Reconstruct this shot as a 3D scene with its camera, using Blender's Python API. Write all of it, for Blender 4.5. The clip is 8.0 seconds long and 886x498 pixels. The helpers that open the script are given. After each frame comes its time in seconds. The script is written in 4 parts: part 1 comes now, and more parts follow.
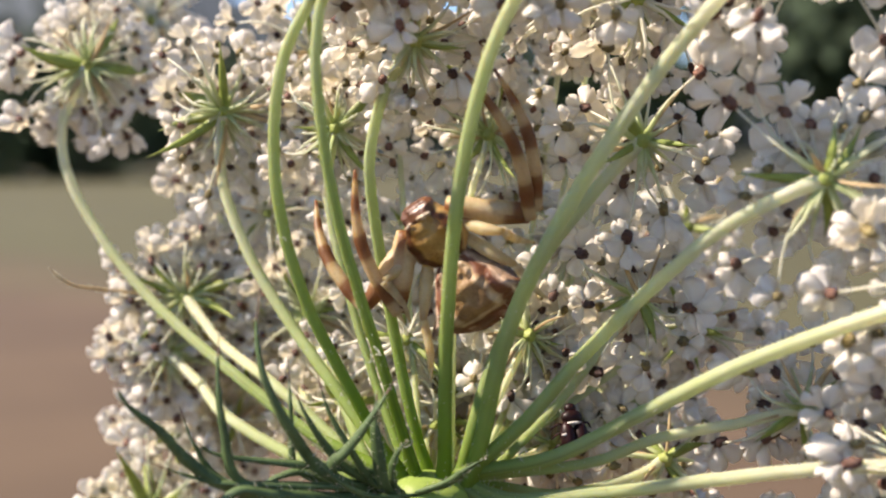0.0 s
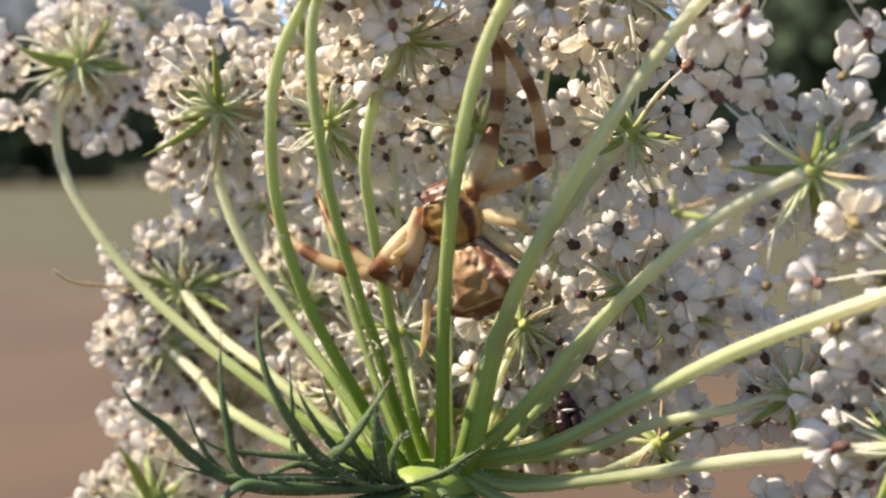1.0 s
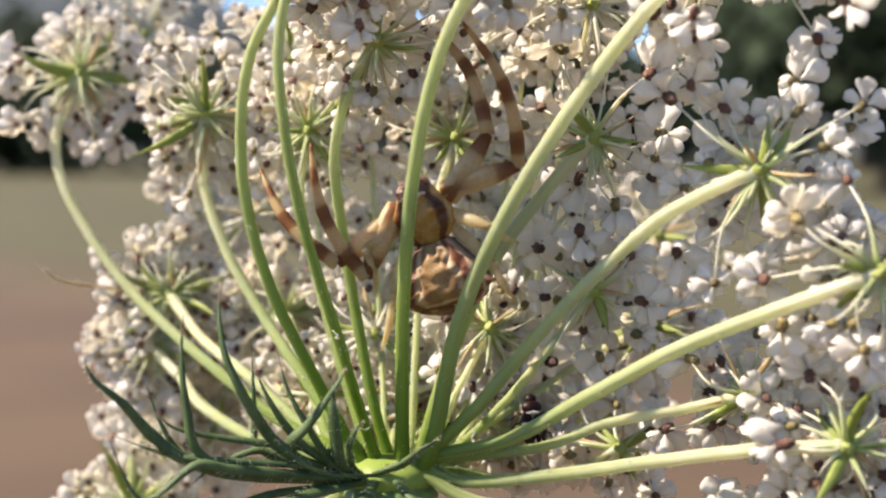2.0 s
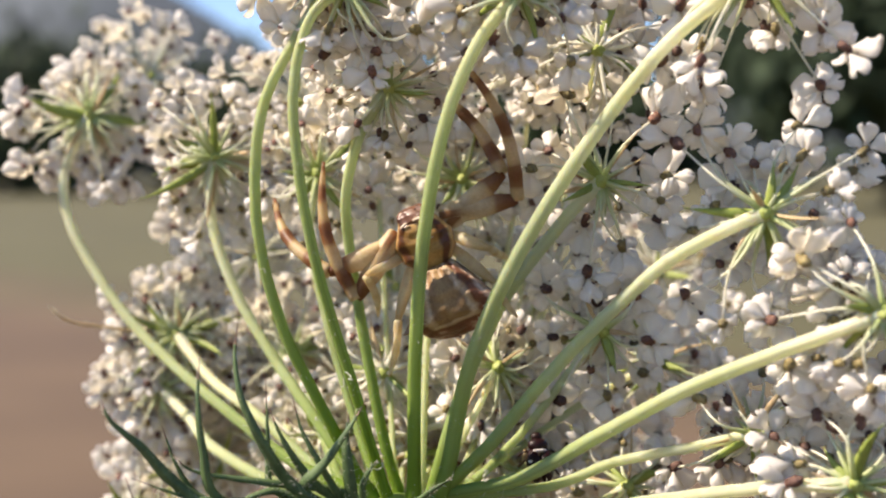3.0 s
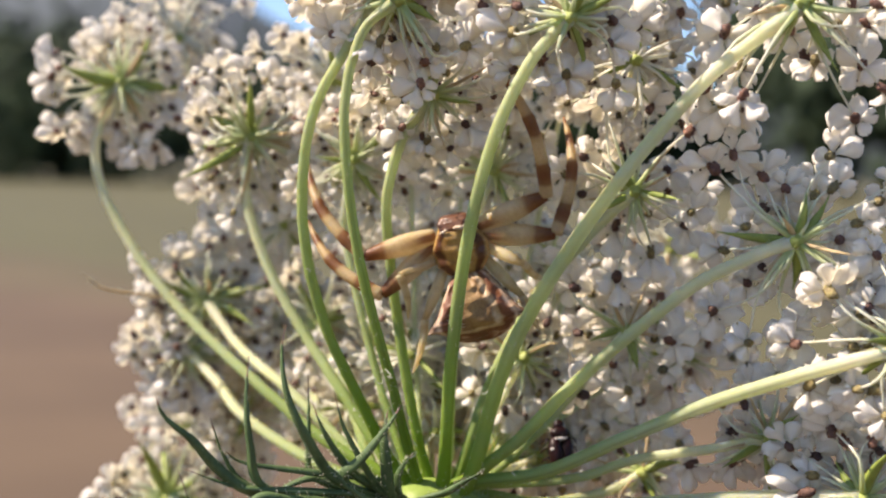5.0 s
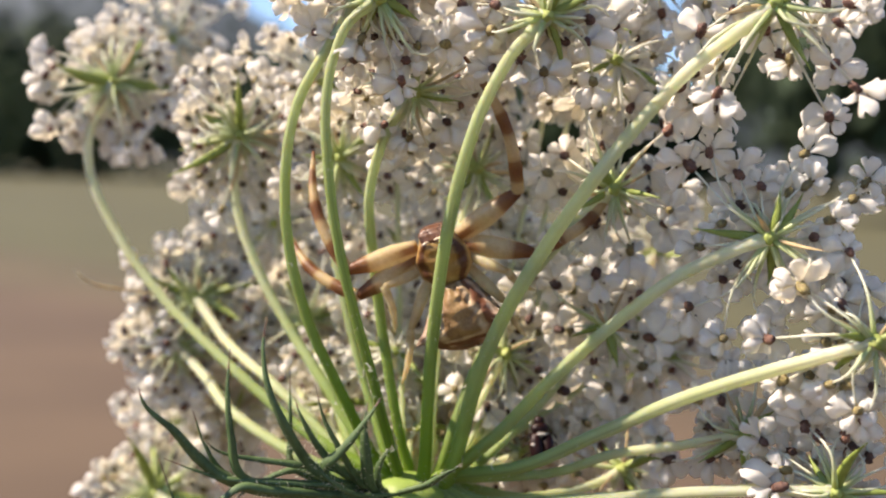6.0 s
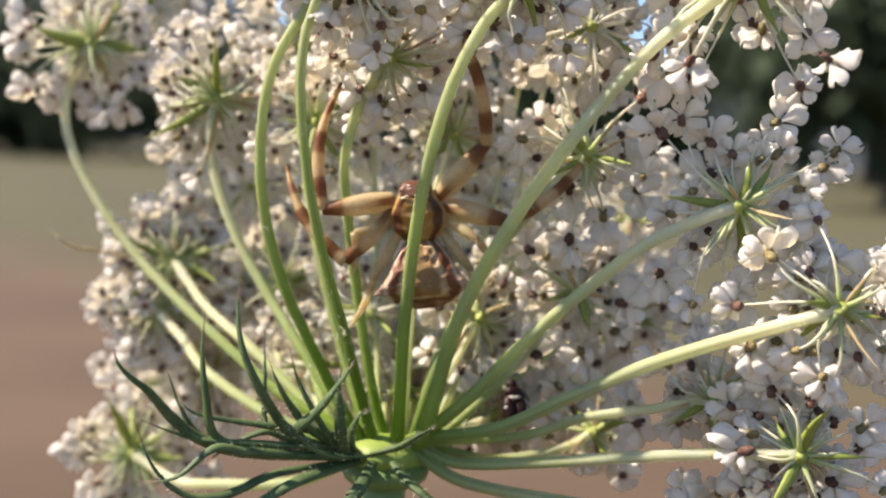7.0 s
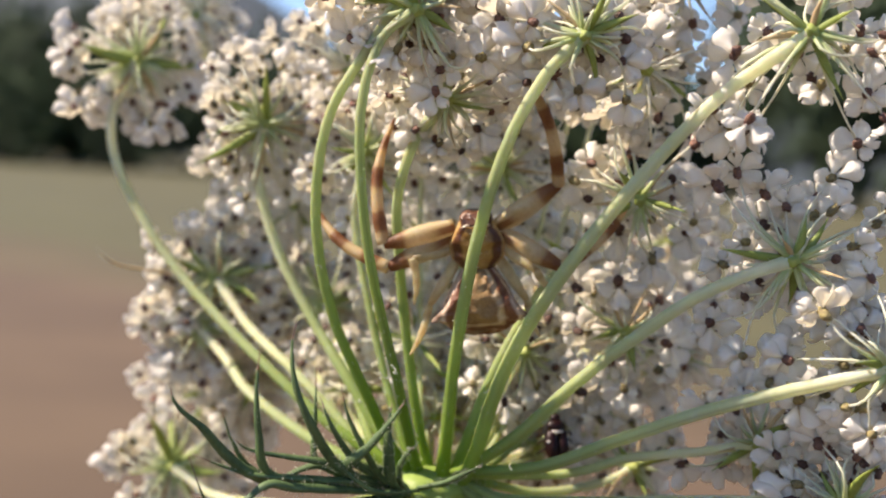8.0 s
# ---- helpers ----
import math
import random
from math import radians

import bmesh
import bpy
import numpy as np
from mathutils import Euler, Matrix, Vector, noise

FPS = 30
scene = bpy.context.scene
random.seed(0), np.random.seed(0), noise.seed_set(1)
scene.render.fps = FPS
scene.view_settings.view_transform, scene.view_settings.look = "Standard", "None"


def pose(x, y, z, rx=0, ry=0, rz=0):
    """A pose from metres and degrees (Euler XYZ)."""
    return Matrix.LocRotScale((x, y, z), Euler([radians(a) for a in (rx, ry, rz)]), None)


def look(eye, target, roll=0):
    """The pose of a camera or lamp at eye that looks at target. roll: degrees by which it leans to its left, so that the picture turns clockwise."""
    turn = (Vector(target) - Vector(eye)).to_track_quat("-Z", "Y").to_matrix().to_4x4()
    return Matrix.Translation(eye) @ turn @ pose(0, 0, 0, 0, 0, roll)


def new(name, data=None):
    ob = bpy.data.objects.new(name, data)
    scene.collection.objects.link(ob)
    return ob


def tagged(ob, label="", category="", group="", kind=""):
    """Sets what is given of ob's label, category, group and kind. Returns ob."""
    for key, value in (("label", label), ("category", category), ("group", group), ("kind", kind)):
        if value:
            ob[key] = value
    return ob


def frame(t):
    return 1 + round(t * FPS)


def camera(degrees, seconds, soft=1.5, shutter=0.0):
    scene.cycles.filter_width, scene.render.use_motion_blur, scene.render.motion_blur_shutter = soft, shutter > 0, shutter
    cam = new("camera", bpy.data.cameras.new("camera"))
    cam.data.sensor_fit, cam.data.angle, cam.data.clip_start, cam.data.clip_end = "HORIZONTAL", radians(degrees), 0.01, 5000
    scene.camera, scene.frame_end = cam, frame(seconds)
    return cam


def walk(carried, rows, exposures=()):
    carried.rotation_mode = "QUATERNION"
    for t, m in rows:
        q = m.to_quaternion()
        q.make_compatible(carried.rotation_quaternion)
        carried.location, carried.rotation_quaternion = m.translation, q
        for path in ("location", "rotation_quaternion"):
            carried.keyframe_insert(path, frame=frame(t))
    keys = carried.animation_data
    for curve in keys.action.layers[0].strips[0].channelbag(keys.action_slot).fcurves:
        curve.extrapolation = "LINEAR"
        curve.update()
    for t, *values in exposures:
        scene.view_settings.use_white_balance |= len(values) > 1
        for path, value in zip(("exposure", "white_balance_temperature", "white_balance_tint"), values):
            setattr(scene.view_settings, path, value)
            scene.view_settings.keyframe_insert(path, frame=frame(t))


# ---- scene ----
cam = camera(40, 8.0, soft=2.1)
cam.data.dof.use_dof = True
cam.data.dof.focus_distance = 0.077
cam.data.dof.aperture_fstop = 34.0
PATH = [
    (0.0, pose(0.00140, -0.07423, 0.63894, 85.65, 0.82, 0.29)),
    (0.5, pose(0.00135, -0.07543, 0.63858, 85.39, 1.24, 0.27)),
    (1.0, pose(0.00134, -0.07593, 0.63884, 85.52, 1.73, -0.00)),
    (1.2, pose(0.00135, -0.07703, 0.63862, 85.37, 0.93, -0.12)),
    (2.3, pose(0.00158, -0.07748, 0.63925, 85.81, 0.18, -1.34)),
    (2.5, pose(0.00150, -0.07789, 0.64017, 86.27, -0.19, -0.07)),
    (3.0, pose(0.00151, -0.07831, 0.64036, 86.43, 0.44, -1.00)),
    (3.5, pose(0.00145, -0.07885, 0.64032, 86.30, 0.00, 0.00)),
    (4.0, pose(0.00143, -0.08068, 0.64052, 86.30, -0.41, 0.57)),
    (4.2, pose(0.00137, -0.08142, 0.64062, 86.34, -0.24, 0.85)),
    (5.3, pose(0.00143, -0.08269, 0.64073, 86.36, -1.77, 0.59)),
    (5.5, pose(0.00145, -0.08263, 0.64099, 86.53, -1.49, 0.00)),
    (6.0, pose(0.00144, -0.08369, 0.64064, 86.27, -1.75, -0.01)),
    (6.5, pose(0.00145, -0.08432, 0.64020, 85.94, -2.35, -1.26)),
    (7.0, pose(0.00154, -0.08469, 0.63942, 85.52, -2.26, -1.14)),
    (7.5, pose(0.00149, -0.08596, 0.64001, 85.83, -3.30, 0.58)),
    (8.0, pose(0.00141, -0.08585, 0.64078, 86.28, -3.42, 1.26)),
]
walk(cam, PATH, [(0.0, 1.21, 6750, 18), (8.0, 1.21, 6750, 18)])

# ---- light ----
SUN_EL, SUN_AZ = radians(47), radians(268)   # azimuth clockwise from +y
world = bpy.data.worlds.new("sky")
scene.world = world
world.use_nodes = True
wn = world.node_tree.nodes
sky = wn.new("ShaderNodeTexSky")
sky.sky_type, sky.sun_disc = "NISHITA", False
sky.sun_elevation, sky.sun_rotation = SUN_EL, SUN_AZ
sky.air_density, sky.dust_density, sky.ozone_density = 0.8, 0.1, 4.5
wn["Background"].inputs["Strength"].default_value = 0.095
world.node_tree.links.new(sky.outputs["Color"], wn["Background"].inputs["Color"])
sun_data = bpy.data.lights.new("sun", "SUN")
sun_data.energy, sun_data.angle, sun_data.color = 4.5, radians(0.6), (1.0, 0.90, 0.76)
sun = new("sun", sun_data)
to_sun = Vector((math.sin(SUN_AZ) * math.cos(SUN_EL), math.cos(SUN_AZ) * math.cos(SUN_EL), math.sin(SUN_EL)))
sun.matrix_basis = look(to_sun * 50, (0, 0, 0))

# ---- materials ----
MM = 0.001


def mat(name, colour, rough=0.5, dark=None, scale=200.0, bump=0.0, translucent=0.0, random_value=0.0, sss=0.0,
        spec=0.5, stretch=(1, 1, 1), warm=None):
    """A two-scale noise material; dark is the second colour; translucent: share of light let through, tinted by warm."""
    m = bpy.data.materials.new(name)
    m.use_nodes = True
    nt = m.node_tree
    n, l = nt.nodes, nt.links
    bsdf = n["Principled BSDF"]
    out = n["Material Output"]
    bsdf.inputs["Roughness"].default_value = rough
    bsdf.inputs["Specular IOR Level"].default_value = spec
    co = n.new("ShaderNodeTexCoord")
    mp = n.new("ShaderNodeMapping")
    mp.inputs["Scale"].default_value = stretch
    l.new(co.outputs["Object"], mp.inputs["Vector"])
    a = n.new("ShaderNodeTexNoise")
    a.inputs["Scale"].default_value, a.inputs["Detail"].default_value = scale, 4
    b = n.new("ShaderNodeTexNoise")
    b.inputs["Scale"].default_value, b.inputs["Detail"].default_value = scale * 7, 3
    l.new(mp.outputs["Vector"], a.inputs["Vector"])
    l.new(mp.outputs["Vector"], b.inputs["Vector"])
    mix = n.new("ShaderNodeMath")
    mix.operation = "MULTIPLY_ADD"
    mix.inputs[1].default_value = 0.35
    l.new(b.outputs["Fac"], mix.inputs[0])
    add = n.new("ShaderNodeMath")
    add.operation = "MULTIPLY"
    add.inputs[1].default_value = 0.65
    l.new(a.outputs["Fac"], add.inputs[0])
    l.new(add.outputs[0], mix.inputs[2])
    ramp = n.new("ShaderNodeValToRGB")
    ramp.color_ramp.elements[0].position, ramp.color_ramp.elements[1].position = 0.35, 0.65
    ramp.color_ramp.elements[0].color = (*(dark or tuple(0.8 * c for c in colour)), 1)
    ramp.color_ramp.elements[1].color = (*colour, 1)
    l.new(mix.outputs[0], ramp.inputs["Fac"])
    col = ramp.outputs["Color"]
    if random_value:
        info = n.new("ShaderNodeObjectInfo")
        hsv = n.new("ShaderNodeHueSaturation")
        rng = n.new("ShaderNodeMapRange")
        rng.inputs["To Min"].default_value, rng.inputs["To Max"].default_value = 1 - random_value, 1 + random_value
        l.new(info.outputs["Random"], rng.inputs["Value"])
        l.new(rng.outputs["Result"], hsv.inputs["Value"])
        l.new(col, hsv.inputs["Color"])
        col = hsv.outputs["Color"]
    l.new(col, bsdf.inputs["Base Color"])
    if sss:
        bsdf.inputs["Subsurface Weight"].default_value = sss
        bsdf.inputs["Subsurface Radius"].default_value = (1.0, 0.8, 0.4)
        bsdf.inputs["Subsurface Scale"].default_value = 0.7 * MM
    if bump:
        bp = n.new("ShaderNodeBump")
        bp.inputs["Strength"].default_value = bump
        bp.inputs["Distance"].default_value = 0.1 * MM
        l.new(mix.outputs[0], bp.inputs["Height"])
        l.new(bp.outputs["Normal"], bsdf.inputs["Normal"])
    if translucent:
        tr = n.new("ShaderNodeBsdfTranslucent")
        if warm:
            wm = n.new("ShaderNodeMix")
            wm.data_type, wm.blend_type = "RGBA", "MULTIPLY"
            wm.inputs["Factor"].default_value = 1.0
            wm.inputs["B"].default_value = (*warm, 1)
            l.new(col, wm.inputs["A"])
            l.new(wm.outputs["Result"], tr.inputs["Color"])
        else:
            l.new(col, tr.inputs["Color"])
        ms = n.new("ShaderNodeMixShader")
        ms.inputs["Fac"].default_value = translucent
        l.new(bsdf.outputs["BSDF"], ms.inputs[1])
        l.new(tr.outputs["BSDF"], ms.inputs[2])
        l.new(ms.outputs["Shader"], out.inputs["Surface"])
    return m


PETAL = mat("petal", (0.95, 0.935, 0.90), 0.5, (0.90, 0.88, 0.83), 700, 0.5, 0.6, random_value=0.04, warm=(1.0, 0.97, 0.88))
CENTRE = mat("floret_centre", (0.20, 0.095, 0.06), 0.7, (0.05, 0.024, 0.018), 5000, 0.8, random_value=0.5)
CENTRE_PALE = mat("floret_centre_pale", (0.30, 0.25, 0.09), 0.7, (0.09, 0.06, 0.03), 5000, 0.8, random_value=0.4)
BRACTEOLE = mat("bracteole", (0.36, 0.43, 0.09), 0.5, (0.20, 0.26, 0.05), 400, 0.3, 0.25)
BRACTEOLE_DRY = mat("bracteole_dry", (0.66, 0.53, 0.30), 0.6, (0.46, 0.33, 0.16), 500, 0.3, 0.3)
BRACT = mat("bract", (0.105, 0.165, 0.055), 0.6, (0.045, 0.085, 0.028), 900, 0.6, 0.12, stretch=(1, 1, 0.4))
BRACT_TIP = mat("bract_tip", (0.30, 0.17, 0.11), 0.5, (0.16, 0.09, 0.06), 600, 0.3)
HUB = mat("hub", (0.50, 0.55, 0.17), 0.6, (0.34, 0.42, 0.09), 900, 0.5, 0.35)
RECEPTACLE = mat("receptacle", (0.36, 0.47, 0.10), 0.5, (0.27, 0.40, 0.07), 900, 0.5, 0.35)
COLLAR = mat("collar", (0.17, 0.27, 0.07), 0.5, (0.10, 0.18, 0.045), 900, 0.5, 0.1)
STEM = mat("stem", (0.14, 0.24, 0.06), 0.5, (0.09, 0.16, 0.04), 150, 0.3)
HAIR = mat("hair", (0.75, 0.75, 0.58), 0.4, None, 800, 0, 0.4)
BLACK = mat("black_shell", (0.026, 0.005, 0.005), 0.42, (0.007, 0.003, 0.003), 900, 0.3, spec=0.25)
PALE_SPOT = mat("pale_spot", (0.75, 0.72, 0.66), 0.5, None, 900, 0.1)


def ray_material():
    """A stalk: green at its foot, pale cream-green towards the umbellet; the gradient lies in a colour attribute of growth."""
    m = mat("ray_stalk", (0.88, 0.87, 0.66), 0.68, (0.78, 0.79, 0.52), 350, 0.8, 0.5, spec=0.25, sss=0.5, stretch=(1, 1, 1))
    nt = m.node_tree
    n, l = nt.nodes, nt.links
    at = n.new("ShaderNodeAttribute")
    at.attribute_name = "growth"
    mx = n.new("ShaderNodeMix")
    mx.data_type = "RGBA"
    bsdf = n["Principled BSDF"]
    old = bsdf.inputs["Base Color"].links[0].from_socket
    rm = n.new("ShaderNodeMapRange")
    rm.inputs["From Min"].default_value, rm.inputs["From Max"].default_value = 0.16, 1.0
    l.new(at.outputs["Fac"], rm.inputs["Value"])
    l.new(rm.outputs["Result"], mx.inputs["Factor"])
    green = n.new("ShaderNodeRGB")
    green.outputs[0].default_value = (0.21, 0.33, 0.037, 1)
    l.new(green.outputs[0], mx.inputs["A"])
    l.new(old, mx.inputs["B"])
    rb = n.new("ShaderNodeAttribute")
    rb.attribute_name = "rib"
    rr = n.new("ShaderNodeMapRange")
    rr.inputs["To Min"].default_value, rr.inputs["To Max"].default_value = 0.78, 1.06
    l.new(rb.outputs["Fac"], rr.inputs["Value"])
    hv = n.new("ShaderNodeHueSaturation")
    l.new(rr.outputs["Result"], hv.inputs["Value"])
    l.new(mx.outputs["Result"], hv.inputs["Color"])
    l.new(hv.outputs["Color"], bsdf.inputs["Base Color"])
    for node in n:
        if node.type == "BSDF_TRANSLUCENT":
            l.new(hv.outputs["Color"], node.inputs["Color"])
    return m


RAY = ray_material()


def pedicel_material():
    """Pale floret stalks, yellow-green where they leave the hub."""
    m = mat("pedicel", (0.87, 0.86, 0.74), 0.45, (0.76, 0.75, 0.58), 600, 0.1, 0.4)
    n, l = m.node_tree.nodes, m.node_tree.links
    at = n.new("ShaderNodeAttribute")
    at.attribute_name = "foot"
    mx = n.new("ShaderNodeMix")
    mx.data_type = "RGBA"
    bsdf = n["Principled BSDF"]
    old = bsdf.inputs["Base Color"].links[0].from_socket
    l.new(at.outputs["Fac"], mx.inputs["Factor"])
    l.new(old, mx.inputs["A"])
    mx.inputs["B"].default_value = (0.42, 0.52, 0.12, 1)
    l.new(mx.outputs["Result"], bsdf.inputs["Base Color"])
    for node in n:
        if node.type == "BSDF_TRANSLUCENT":
            l.new(mx.outputs["Result"], node.inputs["Color"])
    return m


PEDICEL = pedicel_material()


# ---- mesh helpers ----
def mesh_of(name, verts, faces, mats, index=None, smooth=True):
    me = bpy.data.meshes.new(name)
    me.from_pydata(verts, [], faces)
    for m in mats:
        me.materials.append(m)
    if index is not None:
        me.polygons.foreach_set("material_index", index)
    me.polygons.foreach_set("use_smooth", [smooth] * len(me.polygons))
    me.update()
    return me


def part(name, me, parent, label="", m=None):
    ob = new(name, me)
    ob.parent = parent
    if m is not None:
        ob.matrix_basis = m
    return tagged(ob, label)


def smooth_path(points, steps):
    """Points along a Catmull-Rom curve through the given points."""
    p = [Vector(q) for q in points]
    p = [2 * p[0] - p[1]] + p + [2 * p[-1] - p[-2]]
    out = []
    for i in range(1, len(p) - 2):
        a, b, c, d = p[i - 1:i + 3]
        for k in range(steps):
            t = k / steps
            out.append(0.5 * ((2 * b) + (c - a) * t + (2 * a - 5 * b + 4 * c - d) * t * t + (3 * b - a - 3 * c + d) * t ** 3))
    out.append(p[-2])
    return out


def tube(path, radii, sides, lobes=0.0, turn=0.0, flat=1.0):
    """Vertices and faces of a tube along a path; lobes: depth of the ridges; flat: thickness against width."""
    verts, faces = [], []
    n = len(path)
    up = Vector((0.31, 0.17, 0.93))
    side = None
    for i, p in enumerate(path):
        t = (path[min(i + 1, n - 1)] - path[max(i - 1, 0)]).normalized()
        side = up.cross(t) if side is None else side - side.dot(t) * t
        side.normalize()
        other = t.cross(side)
        for k in range(sides):
            a = 2 * math.pi * k / sides + turn
            r = radii[i] * (1 + (lobes if k % 2 else -lobes))
            verts.append(p + side * (math.cos(a) * r) + other * (math.sin(a) * r * flat))
    for i in range(n - 1):
        for k in range(sides):
            k2 = (k + 1) % sides
            faces.append((i * sides + k, i * sides + k2, (i + 1) * sides + k2, (i + 1) * sides + k))
    faces.append(tuple(range(sides - 1, -1, -1)))
    faces.append(tuple(range((n - 1) * sides, n * sides)))
    return verts, faces


class Build:
    """Collects pieces with material slots into one mesh."""

    def __init__(self):
        self.v, self.f, self.i = [], [], []

    def add(self, vf, slot=0, m=None):
        o = len(self.v)
        self.v += [m @ Vector(p) for p in vf[0]] if m is not None else list(vf[0])
        self.f += [tuple(o + k for k in q) for q in vf[1]]
        self.i += [slot] * len(vf[1])

    def mesh(self, name, mats):
        return mesh_of(name, self.v, self.f, mats, self.i)


def ellipsoid(rx, ry, rz, nu=8, nv=6):
    verts, faces = [(0, 0, -rz)], []
    for j in range(1, nv):
        b = math.pi * j / nv - math.pi / 2
        for i in range(nu):
            a = 2 * math.pi * i / nu
            verts.append((rx * math.cos(a) * math.cos(b), ry * math.sin(a) * math.cos(b), rz * math.sin(b)))
    verts.append((0, 0, rz))
    for i in range(nu):
        k = (i + 1) % nu
        faces.append((0, 1 + k, 1 + i))
        for j in range(nv - 2):
            o = 1 + j * nu
            faces.append((o + i, o + k, o + nu + k, o + nu + i))
        o = 1 + (nv - 2) * nu
        faces.append((o + i, o + k, len(verts) - 1))
    return verts, faces


# ---- florets ----
def petal(rng, length, width):
    """A cupped, crinkled, deeply notched petal along +x, with thickness."""
    rows, cols = 9, 7
    top = []
    lift, curl = rng.uniform(-0.05, 0.32), rng.uniform(-0.55, 0.45)
    wave, ruffle, off = rng.uniform(-0.25, 0.25), rng.uniform(0.06, 0.17), rng.uniform(0, 50)
    depth = rng.uniform(0.06, 0.38)
    for i in range(rows):
        u = i / (rows - 1)
        if u < 0.6:
            w = width * (0.16 + 0.84 * math.sin(math.pi / 2 * u / 0.6) ** 1.25)
        else:
            w = width * math.sqrt(1 - ((u - 0.6) / 0.425) ** 2)
        w *= 1 + 0.12 * noise.noise(Vector((u * 2.2, off, 1.0)))
        for j in range(cols):
            s = 2 * j / (cols - 1) - 1
            notch = depth * max(0, u - 0.5) / 0.5 * max(0, 1 - 1.5 * abs(s))
            rag = 0.05 * u * noise.noise(Vector((off, s * 2.3, 2.0)))
            x = length * (0.14 + 0.86 * (u + rag - notch - 0.12 * s * s * u * u))
            z = length * (lift * u - curl * max(0, u - 0.5) ** 2 * 1.6 + 0.26 * s * s * (1 - u * 0.3) + wave * s * u * 0.5 + ruffle * u * noise.noise(Vector((u * 2.1, s * 1.7, off))) - 0.05 * u * math.exp(-(s / 0.45) ** 2))
            top.append(Vector((x, s * w * 0.5, z)))
    th = 0.05 * MM
    verts = top + [p - Vector((0, 0, th)) for p in top]
    n = rows * cols
    faces = []
    for i in range(rows - 1):
        for j in range(cols - 1):
            a = i * cols + j
            faces.append((a, a + cols, a + cols + 1, a + 1))
            faces.append((n + a, n + a + 1, n + a + cols + 1, n + a + cols))
    rim = [j for j in range(cols)] + [i * cols + cols - 1 for i in range(1, rows)] + \
          [(rows - 1) * cols + j for j in range(cols - 2, -1, -1)] + [i * cols for i in range(rows - 2, 0, -1)]
    for k, a in enumerate(rim):
        b = rim[(k + 1) % len(rim)]
        faces.append((a, b, n + b, n + a))
    return verts, faces


def floret_build(seed, size, pale):
    """A five-petalled floret facing +z on a bristly dark ovary."""
    rng = random.Random(seed)
    bd = Build()
    r = size / 2 * MM
    big = rng.uniform(0, 2 * math.pi)
    foot = []
    for k in range(5):
        a = 2 * math.pi * k / 5 + rng.uniform(-0.16, 0.16)
        s = 1.05 + 0.26 * math.cos(a - big) + rng.uniform(-0.12, 0.12)
        m = Matrix.Rotation(a, 4, "Z") @ Matrix.Rotation(rng.uniform(-0.3, 0.3), 4, "X") @ Matrix.Rotation(rng.uniform(-0.4, 0.25), 4, "Y")
        foot += range(len(bd.v), len(bd.v) + 7)
        bd.add(petal(rng, r * s, r * s * rng.uniform(0.66, 0.84)), 0, m)
    bd.f.append(tuple(foot))
    bd.i.append(0)
    slot = 2 if pale else 1
    for vf, z in ((ellipsoid(0.33 * MM, 0.29 * MM, 0.46 * MM, 10, 8), -0.36), (ellipsoid(0.30 * MM, 0.27 * MM, 0.16 * MM, 10, 5), 0.06)):
        knobs = [Vector(p) * rng.uniform(0.75, 1.2) for p in vf[0]]
        bd.add((knobs, vf[1]), slot, Matrix.Translation((0, 0, z * MM)))
    for k in range(5):
        a = 2 * math.pi * (k + 0.5) / 5 + rng.uniform(-0.2, 0.2)
        d = Vector((math.cos(a), math.sin(a), rng.uniform(0.5, 1.3))).normalized()
        tip = d * rng.uniform(0.65, 1.0) * MM
        bd.add(tube([Vector((0, 0, 0)), tip * 0.5, tip], [0.03 * MM] * 3, 3), 3)
        bd.add(ellipsoid(0.09 * MM, 0.07 * MM, 0.07 * MM, 5, 4), slot if rng.random() < 0.35 else 0, Matrix.Translation(tip))
    return bd


FLORET_MATS = [PETAL, CENTRE, CENTRE_PALE, PEDICEL]
FLORETS = [floret_build(40 + k, 2.85 + 0.13 * (k % 5), k % 7 in (1, 3, 5)) for k in range(16)]
FLORET_MESHES = [b.mesh("floret", FLORET_MATS) for b in FLORETS]


def facing(direction, spin=0.0):
    return Vector(direction).to_track_quat("Z", "Y").to_matrix().to_4x4() @ Matrix.Rotation(spin, 4, "Z")


def blade(length, width, bend, rng, thick=0.25):
    """A narrow pointed leaflet along +x that bends towards +z."""
    path, radii = [], []
    n = 9
    sway = rng.uniform(-0.25, 0.25)
    for i in range(n):
        u = i / (n - 1)
        path.append(Vector((length * u, length * sway * u * u, length * bend * u * u)))
        radii.append(width / 2 * max(0.06, (0.55 + 1.6 * u * (1 - u)) * (1 - u ** 2.2)))
    return tube(path, radii, 6, 0.0, 0.0, thick)


# ---- the plant: an Empty at the foot of its stem ----
plant = tagged(new("wild_carrot"), "flowering wild carrot with a white lacy umbel, swaying on its stem", "wildflower")
CROWN = Vector((0, 0, 0.620))
AXIS = Vector((0.02, 1.0, 0.0)).normalized()
MIDDLE = Vector((0.0, 0.0, 0.640))


